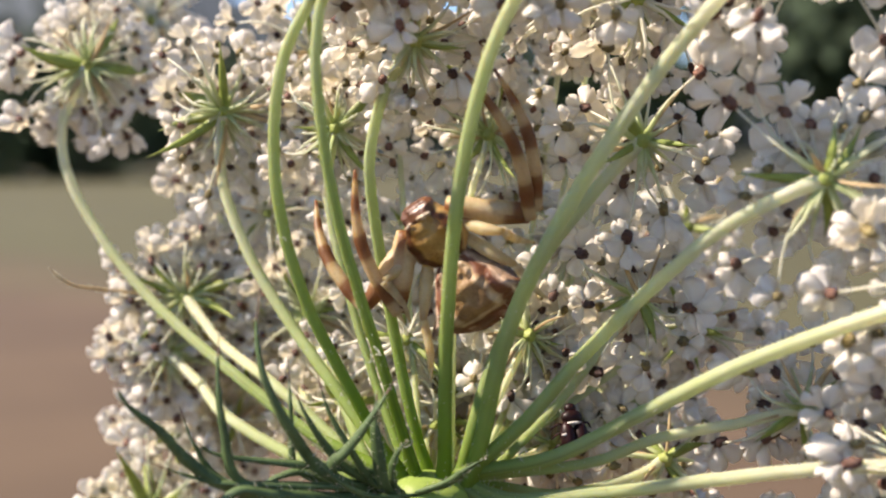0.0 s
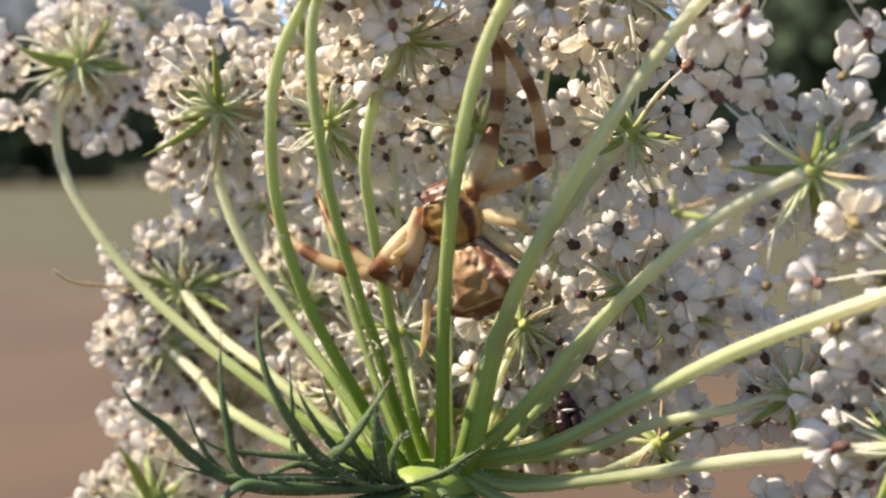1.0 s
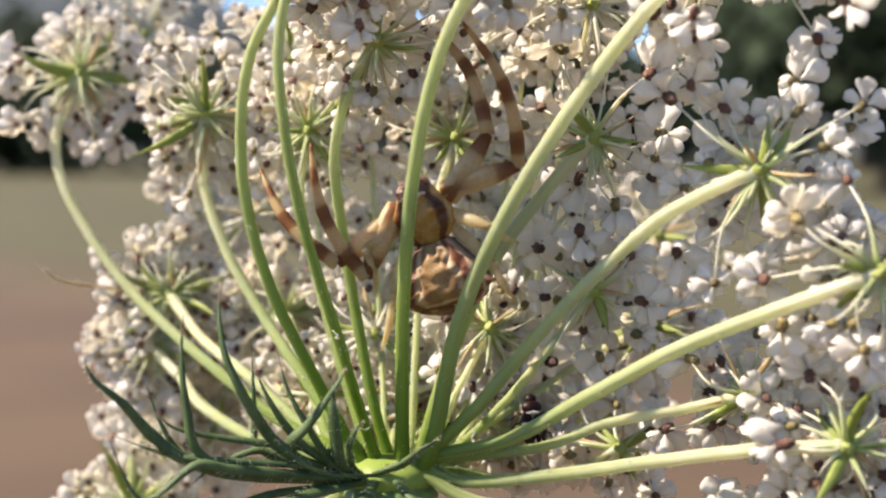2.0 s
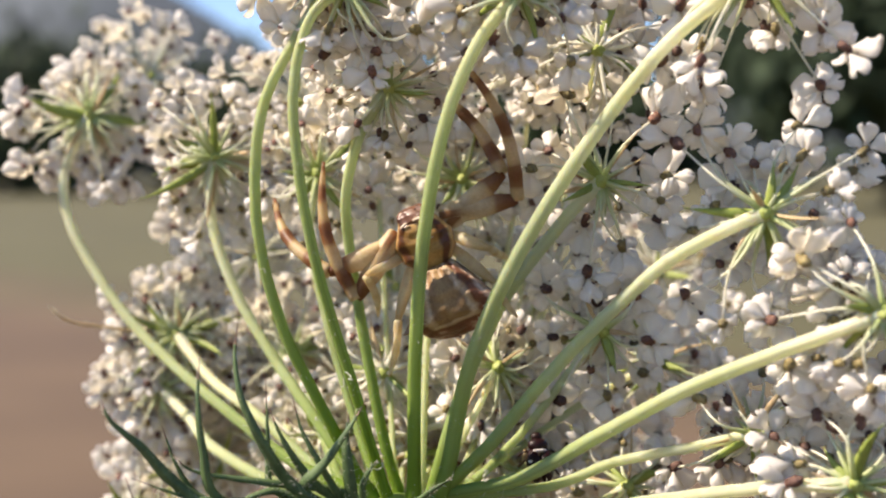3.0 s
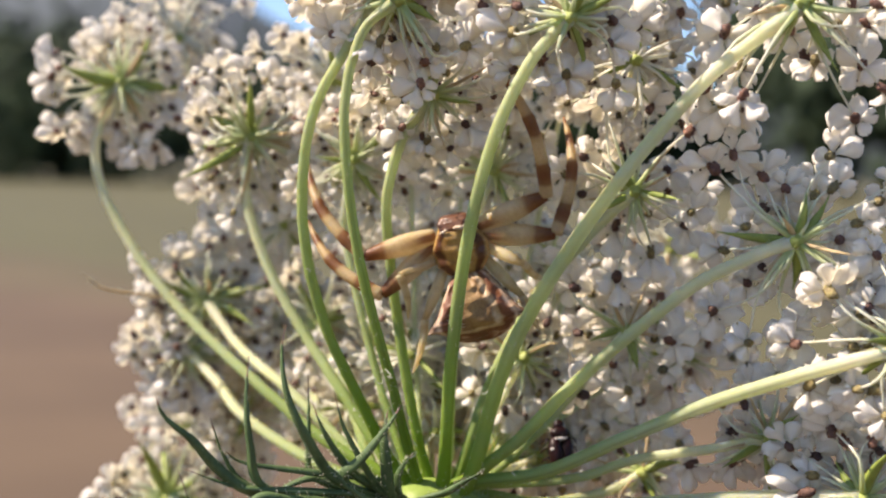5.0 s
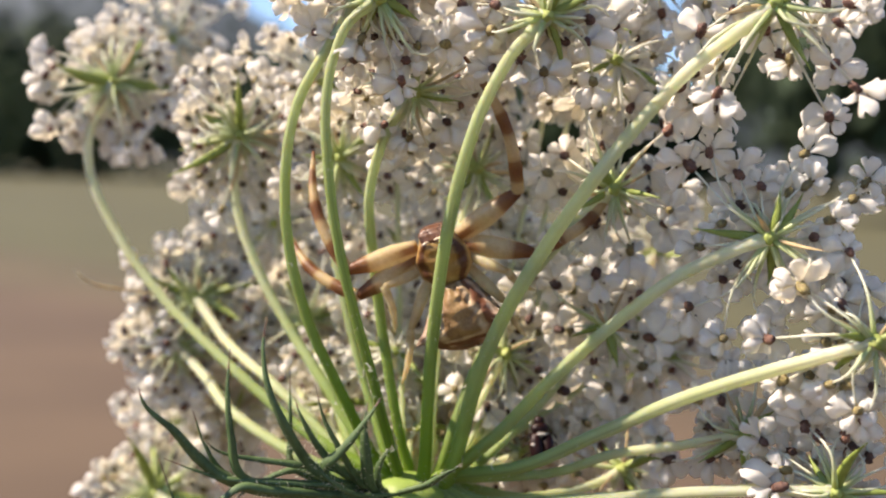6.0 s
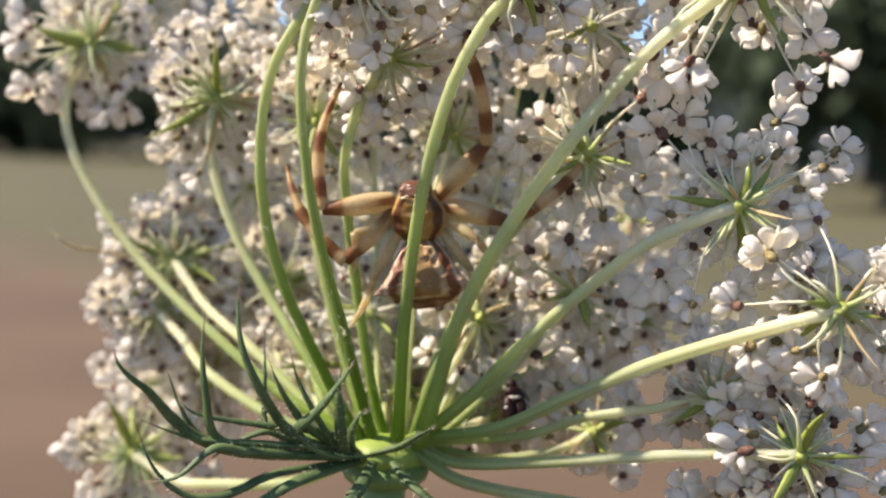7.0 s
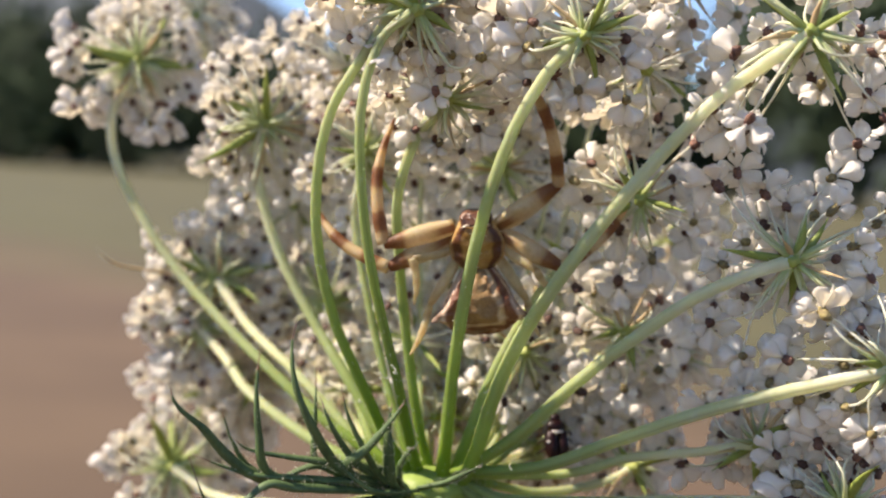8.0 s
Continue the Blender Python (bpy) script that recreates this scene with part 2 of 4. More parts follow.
def ray_stalk(points, r0, r1, bristly=0, name="ray_stalk"):
    foot = Vector(points[0]).lerp(Vector((0.0, 0.6, 616.8)), 0.45)
    path = smooth_path([Vector(p) * MM for p in (foot, *points)], 7)
    n = len(path)
    rng = random.Random(int(points[-1][0] * 13 + points[-1][2] * 7))
    path = [p + Vector((rng.gauss(0, 1), rng.gauss(0, 1), rng.gauss(0, 1))) * 0.010 * MM for p in path]
    radii = [0.90 * (r0 + (r1 - r0) * i / (n - 1)) * (1 + 0.5 * max(0, 1 - i / n * 5)) * (1 + 0.45 * max(0, (i / n - 0.88) / 0.12)) * MM for i in range(n)]
    me = mesh_of(name, *tube(path, radii, 24, 0.008), [RAY])
    ease = 0.3 if r0 < 0.3 else 0.0   # slender inner stalks are pale
    fade = 0.72 + 0.46 * min(1.0, max(0.0, (abs(points[-1][0]) - 4) / (20 if points[-1][0] > 0 else 10)))   # outer stalks pale sooner
    g = me.attributes.new("growth", "FLOAT", "POINT")
    g.data.foreach_set("value", [min(1.0, ease + fade * i / (n - 1)) for i in range(n) for k in range(24)])
    rib = [rng.uniform(0.7, 1.0) for k in range(24)]
    for k in range(2):
        rib[rng.randrange(24)] = 0.0
    g = me.attributes.new("rib", "FLOAT", "POINT")
    g.data.foreach_set("value", [rib[k] for i in range(n) for k in range(24)])
    ob = part(name, me, plant)
    if bristly:
        bd = Build()
        for k in range(int(bristly)):
            i = rng.randrange(2, n - 1)
            d = Vector((rng.gauss(0, 1), rng.gauss(0, 1), rng.gauss(0, 1)))
            t = (path[i] - path[i - 1]).normalized()
            d = (d - d.dot(t) * t).normalized()
            a = path[i].lerp(path[i - 1], rng.random()) + d * radii[i] * 0.9
            b = a + (d + t * rng.uniform(-0.6, 0.6)) * rng.uniform(0.1, 0.32) * MM
            bd.add(tube([a, (a + b) / 2, b], [0.025 * MM, 0.02 * MM, 0.008 * MM], 3))
        tagged(part("bristle", bd.mesh("bristle", [HAIR]), ob, "fine pale bristles"), kind="stuff")
    return ob


def umbellet(hub, count=24, spread=6.5, seed=0, face=None, split=True, bract_count=7, leafy=1.0, flat=1.0, size=1.0, label=""):
    """Hub, pedicels, bracteoles and florets round a stalk's end; split: each floret is a mesh of its own."""
    rng = random.Random(seed * 101 + 7)
    c = Vector(hub) * MM
    if face is None:
        n = (AXIS + (c - MIDDLE) * 5).normalized()
    else:
        n = Vector(face).normalized()
    fr = facing(n)
    bd = Build()
    knob = ellipsoid(0.48 * MM, 0.48 * MM, 0.7 * MM, 12, 8)
    knob = ([Vector(p) * rng.uniform(0.8, 1.2) for p in knob[0]], knob[1])
    bd.add(knob, 1, Matrix.Translation(c) @ fr)
    spots, stalks = [], []
    for k in range(count):
        q = (k + 0.5) / count
        tilt = math.acos(1 - q * (1 - math.cos(radians(94)))) * flat
        turn = k * 2.39996 + rng.uniform(-0.45, 0.45)
        d = fr @ Vector((math.sin(tilt) * math.cos(turn), math.sin(tilt) * math.sin(turn), math.cos(tilt)))
        length = 0.8 * spread * (0.66 + 0.34 * math.sin(tilt)) * rng.uniform(0.56, 1.18) * MM
        end = c + d * length + n * 0.4 * MM
        mid = c + d * length * 0.55 + Vector((rng.gauss(0, 0.45), rng.gauss(0, 0.45), rng.gauss(0, 0.45))) * MM - n * rng.uniform(0.2, 1.1) * MM
        path = smooth_path([c, mid, end], 3)
        stalks.append(tube(path, [(0.075 + 0.17 * (1 - i / (len(path) - 1)) ** 3) * MM for i in range(len(path))], 5))
        aim = (d * 0.55 + n * 0.75 + Vector((rng.gauss(0, 0.22), rng.gauss(0, 0.22), rng.gauss(0, 0.22)))).normalized()
        spots.append((end, facing(aim, rng.uniform(0, 6.28)), rng.randrange(16)))
    body = part("umbellet", bd.mesh("umbellet", [PEDICEL, HUB]), plant, label)
    for k in range(bract_count):
        turn = 2 * math.pi * k / max(1, bract_count) + rng.uniform(-0.4, 0.4)
        dry = rng.random() < 0.42
        vf = blade(leafy * rng.uniform(2.2, 4.7) * MM, leafy * rng.uniform(0.45, 0.9) * (0.55 if dry else 1.0) * MM, rng.uniform(-0.5, 0.35), rng, 0.4)
        m = Matrix.Translation(c) @ fr @ Matrix.Rotation(turn, 4, "Z") @ Matrix.Rotation(rng.uniform(-0.5, 0.5), 4, "Y")
        me = mesh_of("bracteole", *vf, [BRACTEOLE_DRY if dry else BRACTEOLE])
        part("bracteole", me, body, m=m)
    if split:
        for vf in stalks:
            me = mesh_of("pedicel", *vf, [PEDICEL])
            g = me.attributes.new("foot", "FLOAT", "POINT")
            count_ = len(vf[0]) // 5
            g.data.foreach_set("value", [max(0.0, 1 - 1.6 * i / (count_ - 1)) for i in range(count_) for k in range(5)])
            part("pedicel", me, body)
        for end, rot, k in spots:
            part("floret", FLORET_MESHES[k], body, m=Matrix.Translation(end) @ rot @ Matrix.Scale(size * rng.uniform(0.88, 1.12), 4))
    else:
        joined = Build()
        for end, rot, k in spots:
            m = Matrix.Translation(end) @ rot @ Matrix.Scale(size * rng.uniform(0.85, 1.1), 4)
            b = FLORETS[k]
            o = len(joined.v)
            joined.v += [m @ Vector(p) for p in b.v]
            joined.f += [tuple(o + q for q in face_) for face_ in b.f]
            joined.i += b.i
        for vf in stalks:
            joined.add(vf, 3)
        tagged(part("floret_cluster", joined.mesh("floret_cluster", FLORET_MATS), body), kind="stuff")
    return body


def inner_umbellet(hub, **what):
    """An umbellet deep in the crown, on a slender stalk that runs behind the others."""
    x, y, z = hub
    rise = z - 618
    ray_stalk(((0.22 * x, 3.6, 618.2), (0.55 * x, max(0.72 * y + 1.5, 9.5), 618 + 0.22 * rise), (0.88 * x, max(y + 1.2, 11.0), 618 + 0.68 * rise), hub), 0.24, 0.22)
    return umbellet(hub, split=False, **what)


# stalks with their umbellets, near side first
ray_stalk(((2.6, -1.0, 619.8), (4.4, -4.0, 628.1), (7.0, -6.6, 634.5), (11.1, -8.1, 641.2), (15.8, -8.8, 647.1), (21.0, -9.0, 651.4)), 0.59, 0.43, 160)
umbellet((21.0, -9.0, 651.4), count=32, spread=8.6, seed=1, size=1.0, face=(0.3, 1.0, -0.3))
ray_stalk(((0.8, -1.0, 620.1), (1.0, -3.5, 628.4), (1.7, -6.0, 636.3), (3.0, -7.6, 642.7), (5.0, -8.2, 647.5), (7.4, -8.1, 650.4)), 0.50, 0.40, 160)
umbellet((7.4, -8.1, 650.4), count=30, spread=6.2, seed=2, size=1.0)
ray_stalk(((-1.2, -0.5, 620.1), (-2.8, -2.6, 626.5), (-4.8, -5.1, 634.2), (-5.8, -6.2, 640.4), (-6.0, -6.4, 645.4), (-5.0, -6.1, 649.4), (-2.9, -6.0, 651.4)), 0.4, 0.33, 160)
umbellet((-2.9, -6.0, 651.4), count=26, spread=6.0, seed=3, size=1.0)
ray_stalk(((-2.9, 0.0, 620.7), (-4.6, -0.7, 624.3), (-7.2, -1.9, 630.0), (-8.6, -3.0, 635.5), (-8.8, -3.7, 640.4), (-8.0, -4.4, 644.8), (-5.8, -4.6, 648.9), (-3.9, -4.9, 652.0)), 0.43, 0.35, 160)
umbellet((-3.9, -4.9, 652.0), count=22, spread=5.6, seed=4, size=1.0)
ray_stalk(((-0.3, 1.0, 619.4), (-1.3, 1.2, 623.1), (-2.5, 1.6, 629.5), (-3.3, 1.0, 635.2), (-3.5, 0.2, 638.9), (-2.5, -0.5, 642.9), (-0.6, -1.3, 645.8)), 0.42, 0.38, 160)
umbellet((-0.6, -1.3, 645.8), count=40, spread=6.5, seed=5, size=0.80)
ray_stalk(((2.3, -0.5, 619.5), (5.6, -2.8, 623.1), (9.0, -4.5, 627.4), (12.2, -6.3, 631.0), (15.8, -8.0, 634.5), (19.3, -8.6, 636.5), (21.5, -8.9, 637.4)), 0.48, 0.43, 160)
umbellet((21.5, -8.9, 637.4), count=32, spread=7.6, seed=6, size=1.0, face=(0.28, 1.0, 0.0))
ray_stalk(((2.2, -0.5, 619.4), (7.4, -2.9, 621.0), (12.3, -5.7, 624.2), (16.8, -8.6, 627.2), (21.2, -10.4, 629.3), (24.8, -12.0, 630.9), (26.9, -12.8, 631.8)), 0.5, 0.45, 160)
umbellet((26.9, -12.8, 631.8), count=32, spread=7.0, seed=7, size=1.0)
ray_stalk(((2.4, -0.6, 619.2), (9.3, -2.0, 620.3), (13.5, -2.9, 622.0), (17.9, -3.8, 623.0), (21.9, -4.0, 623.9)), 0.36, 0.36, 160)
umbellet((21.9, -4.0, 623.9), count=18, spread=6.0, seed=8, size=1.0)
ray_stalk(((2.0, -0.6, 619.0), (4.9, -1.6, 618.1), (10.5, -4.1, 619.1), (16.0, -6.5, 620.4), (21.8, -8.9, 621.6), (26.0, -10.4, 622.0)), 0.45, 0.42, 160)
umbellet((26.0, -10.4, 622.0), count=28, spread=6.0, seed=9, size=1.0)
ray_stalk(((1.7, -0.6, 618.7), (5.6, -2.2, 616.9), (13.7, -4.3, 616.3), (20.0, -7.2, 616.4), (23.7, -8.3, 616.0)), 0.5, 0.45, 160)
umbellet((23.7, -8.3, 616.0), count=26, spread=6.0, seed=10, split=False, size=1.0)
ray_stalk(((1.9, 1.0, 619.4), (3.9, 1.4, 625.8), (6.9, 1.3, 632.2), (10.5, 0.1, 637.0), (13.0, -0.7, 639.7)), 0.5, 0.45, 160)
umbellet((13.0, -0.7, 639.7), count=26, spread=7.0, seed=11, size=1.0)
ray_stalk(((-3.5, 2.0, 619.2), (-8.2, 5.1, 621.0), (-13.2, 9.3, 623.8), (-17.7, 13.4, 626.5), (-21.9, 16.7, 629.7), (-25.6, 18.9, 634.0), (-28.0, 20.2, 638.3), (-28.4, 21.0, 642.2), (-26.5, 21.3, 646.5)), 0.45, 0.42, 160)
umbellet((-26.5, 21.3, 646.5), count=66, spread=7.8, seed=12, leafy=1.6, size=0.86, face=(-0.12, 1.0, -0.22))
ray_stalk(((-2.7, 2.0, 619.4), (-6.2, 5.2, 623.7), (-9.3, 8.5, 627.3), (-12.3, 10.8, 631.6), (-14.3, 12.1, 636.2), (-14.9, 12.8, 640.0), (-14.4, 12.5, 642.4)), 0.44, 0.42, 160)
umbellet((-14.4, 12.5, 642.4), count=58, spread=7.0, seed=13, leafy=1.45, size=0.86)
ray_stalk(((-4.1, 2.4, 619.1), (-7.5, 6.1, 621.2), (-11.5, 10.3, 623.6), (-15.5, 15.4, 625.4), (-18.9, 19.1, 628.6)), 0.42, 0.42, 160)
umbellet((-18.9, 19.1, 628.6), count=62, spread=6.1, seed=14, leafy=1.3, size=0.86)
ray_stalk(((-5.3, 2.9, 618.4), (-10.2, 8.0, 619.0), (-15.1, 13.1, 620.6), (-17.6, 17.2, 622.1), (-20.6, 20.3, 624.0)), 0.48, 0.42, 160)
umbellet((-20.6, 20.3, 624.0), count=58, spread=5.6, seed=15, size=0.86)
ray_stalk(((-1.7, 2.0, 619.5), (-3.8, 5.3, 624.6), (-5.8, 7.7, 631.1), (-6.9, 9.1, 636.3), (-6.3, 9.4, 641.0)), 0.32, 0.3, 160)
umbellet((-6.3, 9.4, 641.0), count=38, spread=6.5, seed=16, size=0.80)
ray_stalk(((1.2, 2.0, 619.4), (1.4, 4.3, 624.8), (1.7, 6.7, 630.0), (2.9, 8.6, 636.3), (4.2, 9.3, 640.4)), 0.28, 0.26, 160)
umbellet((4.2, 9.3, 640.4), count=38, spread=6.5, seed=17, size=0.80)
ray_stalk(((2.1, 1.9, 619.0), (3.6, 3.1, 621.9), (5.2, 4.3, 624.7), (6.5, 5.0, 627.2)), 0.28, 0.26, 160)
umbellet((6.5, 5.0, 627.2), count=36, spread=5.5, seed=18, size=0.86)
ray_stalk(((3.5, 0.4, 619.1), (7.7, 1.2, 623.0), (11.1, 1.5, 627.2), (13.3, 1.6, 629.9)), 0.32, 0.3, 160)
umbellet((13.3, 1.6, 629.9), count=19, spread=6.0, seed=19, size=1.0)
ray_stalk(((-4.1, 3.0, 619.4), (-6.1, 8.2, 622.4), (-8.3, 15.4, 625.3), (-9.4, 18.5, 627.1)), 0.42, 0.38, 160)
umbellet((-9.4, 18.5, 627.1), count=47, spread=7.0, seed=20, size=0.86)
ray_stalk(((3.9, 0.9, 618.2), (8.1, 1.8, 617.4), (12.9, 2.9, 618.1), (15.2, 3.5, 619.2)), 0.4, 0.36, 160)
umbellet((15.2, 3.5, 619.2), count=15, spread=5.0, seed=21, size=1.0)
ray_stalk(((2.6, 1.9, 618.8), (5.2, 3.9, 619.0), (8.0, 6.0, 619.6)), 0.28, 0.26, 160)
umbellet((8.0, 6.0, 619.6), count=29, spread=5.0, seed=22, size=0.86)
ray_stalk(((-1.1, 0.9, 618.1), (-6.7, 5.6, 614.0), (-13.7, 11.5, 611.6), (-18.1, 16.4, 610.2), (-22.2, 19.5, 611.4)), 0.5, 0.45, 160)
umbellet((-22.2, 19.5, 611.4), count=50, spread=8.6, seed=23, size=0.95, leafy=1.4)
inner_umbellet((2.8, 13.6, 644.7), count=38, spread=7.0, seed=24, size=0.80)
inner_umbellet((-1.0, 16.8, 632.4), count=40, spread=7.0, seed=25, size=0.80)
inner_umbellet((-5.1, 18.3, 624.5), count=38, spread=7.0, seed=26, size=0.80)
inner_umbellet((3.7, 14.6, 629.1), count=38, spread=7.0, seed=27, size=0.80)
inner_umbellet((10.5, 10.9, 632.9), count=38, spread=7.0, seed=28, size=0.80)
inner_umbellet((5.6, 14.1, 621.5), count=36, spread=6.5, seed=30, size=0.80)
inner_umbellet((-12.8, 22.0, 634.8), count=40, spread=7.5, seed=32, size=0.80)
inner_umbellet((-15.0, 23.3, 624.2), count=40, spread=5.8, seed=33, size=0.80)
inner_umbellet((9.3, 5.9, 648.6), count=40, spread=6.8, seed=34, size=0.80)
inner_umbellet((13.2, 1.8, 648.5), count=38, spread=6.4, seed=35, size=0.80)
inner_umbellet((-8.3, 15.8, 646.9), count=38, spread=7.0, seed=36, size=0.80)
inner_umbellet((-2.3, 8.1, 651.5), count=38, spread=6.5, seed=37, size=0.80)
inner_umbellet((2.5, 12.3, 655.4), count=36, spread=6.0, seed=38, size=0.80)
inner_umbellet((-19.5, 24.2, 621.6), count=38, spread=5.8, seed=40, size=0.80)
inner_umbellet((-22.9, 28.0, 650.7), count=38, spread=7.0, seed=41, size=0.80)
inner_umbellet((14.5, 26.0, 619.5), count=27, spread=8.0, seed=31, size=0.85)
inner_umbellet((21.4, 26.9, 633.0), count=29, spread=8.3, seed=39, size=0.85)
inner_umbellet((18.6, 30.3, 624.1), count=26, spread=8.3, seed=42, size=0.85)
inner_umbellet((15.4, 3.0, 655.2), count=18, spread=6.5, seed=51, size=1.0)
inner_umbellet((12.8, 5.0, 658.4), count=29, spread=6.5, seed=52, size=0.9)
inner_umbellet((-16.3, 24.9, 617.5), count=28, spread=7.0, seed=61, size=0.9)
inner_umbellet((-20.4, 26.8, 616.1), count=34, spread=7.4, seed=62, size=0.9)
inner_umbellet((-17.6, 28.1, 635.4), count=28, spread=7.5, seed=63, size=0.85)
inner_umbellet((-9.4, 24.1, 621.1), count=26, spread=7.0, seed=64, size=0.85)
inner_umbellet((-1.6, 9.5, 626.4), count=32, spread=6.2, seed=73, size=0.84)
inner_umbellet((3.4, 9.0, 623.0), count=28, spread=6.0, seed=74, size=0.84)
inner_umbellet((0.3, 9.5, 620.4), count=22, spread=5.6, seed=76, size=0.84)
inner_umbellet((-6.5, 12.0, 621.5), count=28, spread=6.2, seed=75, size=0.84)
ray_stalk(((3.2, 2.9, 618.8), (8.0, 5.5, 621.6), (13.6, 8.2, 624.8), (18.2, 9.2, 627.0)), 0.3, 0.28)
umbellet((18.2, 9.2, 627.0), count=22, spread=6.6, seed=71, size=0.95)
ray_stalk(((3.4, 2.9, 618.2), (8.5, 6.4, 618.8), (14.4, 10.2, 620.6)), 0.3, 0.28)
umbellet((14.4, 10.2, 620.6), count=18, spread=6.2, seed=72, size=0.95)

# stem and receptacle
def stem():
    path = smooth_path([(0, 0, -0.03), (0.012, 0.004, 0.2), (0.006, 0.002, 0.45), (-0.001, -0.001, 0.585), (0, 0, 0.6175)], 8)
    n = len(path)
    part("stem", mesh_of("stem", *tube(path, [(2.4 - 0.9 * i / n) * MM for i in range(n)], 16, 0.05), [STEM]), plant)
    dome = ellipsoid(2.8 * MM, 2.5 * MM, 1.4 * MM, 22, 12)
    part("receptacle", mesh_of("receptacle", [Vector(q) * (1 + 0.10 * noise.noise(Vector(q) * 900)) for q in dome[0]], dome[1], [RECEPTACLE]), plant, m=Matrix.Translation(CROWN - Vector((0, 0, 1.9 * MM))))
    part("collar", mesh_of("collar", *ellipsoid(3.1 * MM, 2.9 * MM, 1.3 * MM, 22, 10), [COLLAR]), plant, "green collar of joined bract feet", m=Matrix.Translation(CROWN - Vector((0, 0, 3.1 * MM))))


stem()
def bract(points, width, withered=False):
    path = smooth_path([Vector(p) * MM for p in points], 6)
    n = len(path)
    radii = [1.25 * width * MM * max(0.05, (1 - (i / (n - 1)) ** 2.4)) * (0.8 + 0.5 * math.sin(math.pi * i / (n - 1))) for i in range(n)]
    vf = tube(path, radii, 8, 0.0, 0.4, 0.6)
    rng = random.Random(int(points[-1][0] * 31 + points[-1][2] * 17))
    vf = ([p + Vector((rng.gauss(0, 1), rng.gauss(0, 1), rng.gauss(0, 1))) * 0.014 * MM for p in vf[0]], vf[1])
    tip = int(0.9 * n) * 8
    me = mesh_of("bract", *vf, [BRACTEOLE_DRY if withered else BRACT, BRACT_TIP], [1 if q[0] >= tip and len(q) == 4 else 0 for q in vf[1]])
    ob = part("bract", me, plant)
    hair = Build()
    for k in range(70):
        i = rng.randrange(1, n - 1)
        t = (path[i + 1] - path[i]).normalized()
        d = Vector((rng.gauss(0, 1), rng.gauss(0, 1), rng.gauss(0, 1)))
        d = (d - d.dot(t) * t).normalized()
        a = path[i].lerp(path[i + 1], rng.random()) + d * radii[i] * 0.6
        b = a + (d + 0.6 * t) * (radii[i] * 0.4 + rng.uniform(0.06, 0.18) * MM)
        hair.add(tube([a, (a + b) / 2, b], [0.022 * MM, 0.018 * MM, 0.006 * MM], 3))
    tagged(part("bristle", hair.mesh("bristle", [HAIR]), ob, "fine pale bristles"), kind="stuff")
    return ob


def fibre(x, y, z, size, seed):
    """A curly pale fibre caught on a stalk."""
    rng = random.Random(seed)
    at = Vector((x, y, z))
    pts, d = [at], Vector((rng.gauss(0, 1), -0.3, rng.gauss(0, 1))).normalized()
    for k in range(7):
        d = (d + Vector((rng.gauss(0, 0.8), rng.gauss(0, 0.3), rng.gauss(0, 0.8)))).normalized()
        pts.append(pts[-1] + d * size / 11)
    path = smooth_path([p * MM for p in pts], 4)
    part("fibre", mesh_of("fibre", *tube(path, [0.035 * MM] * len(path), 5), [HAIR]), plant, "curly pale dry fibre")


bract(((-2.0, -1.1, 618.2), (-4.4, -3.1, 619.3), (-6.1, -4.5, 620.6), (-7.0, -4.9, 621.6), (-8.2, -6.3, 624.1), (-9.3, -6.6, 626.7), (-9.7, -6.4, 629.2), (-9.5, -6.3, 631.2)), 0.40)
bract(((-3.5, -1.1, 618.2), (-7.9, -4.1, 619.3), (-11.0, -6.0, 620.7), (-11.6, -6.8, 623.7), (-11.8, -7.1, 626.6), (-11.7, -6.9, 629.2)), 0.34)
bract(((-3.8, -1.1, 618.1), (-9.3, -4.1, 619.1), (-12.0, -6.0, 620.5), (-13.7, -6.9, 622.1), (-15.0, -7.8, 624.0), (-16.6, -8.6, 625.7), (-17.1, -8.6, 627.0)), 0.46)
bract(((-2.0, -1.1, 618.4), (-3.7, -3.0, 619.7), (-5.2, -3.9, 620.9), (-6.3, -4.8, 622.6), (-7.2, -5.2, 624.3), (-7.8, -5.1, 625.8)), 0.32)
bract(((-1.6, -1.1, 618.4), (-2.6, -3.0, 619.3), (-3.6, -3.5, 619.9), (-4.7, -4.4, 622.0), (-5.9, -4.7, 624.4), (-6.5, -4.6, 626.5)), 0.30)
bract(((-2.4, -1.1, 618.4), (-6.6, -2.5, 619.6), (-8.1, -3.0, 620.8), (-8.2, -3.3, 622.7), (-8.2, -3.7, 624.7), (-8.3, -3.5, 627.4)), 0.26)
bract(((-2.0, -1.1, 618.6), (-3.7, -3.0, 620.3), (-6.6, -4.4, 621.0), (-9.6, -5.4, 621.6), (-12.2, -6.4, 622.3), (-13.4, -6.8, 623.3)), 0.28)
bract(((-2.4, -1.1, 618.2), (-5.0, -4.0, 619.6), (-8.4, -5.5, 620.2), (-11.7, -6.5, 620.6), (-13.7, -6.9, 621.2), (-15.7, -7.4, 622.1)), 0.26)
bract(((-3.1, -1.1, 618.2), (-9.3, -3.6, 619.1), (-12.2, -5.0, 620.5), (-13.5, -5.4, 622.5), (-14.3, -5.7, 625.0)), 0.28)
bract(((-2.0, -1.1, 618.4), (-5.0, -4.0, 620.0), (-5.8, -4.9, 621.1), (-4.6, -5.4, 622.4), (-3.0, -5.7, 624.6), (-2.0, -5.6, 626.2)), 0.28)
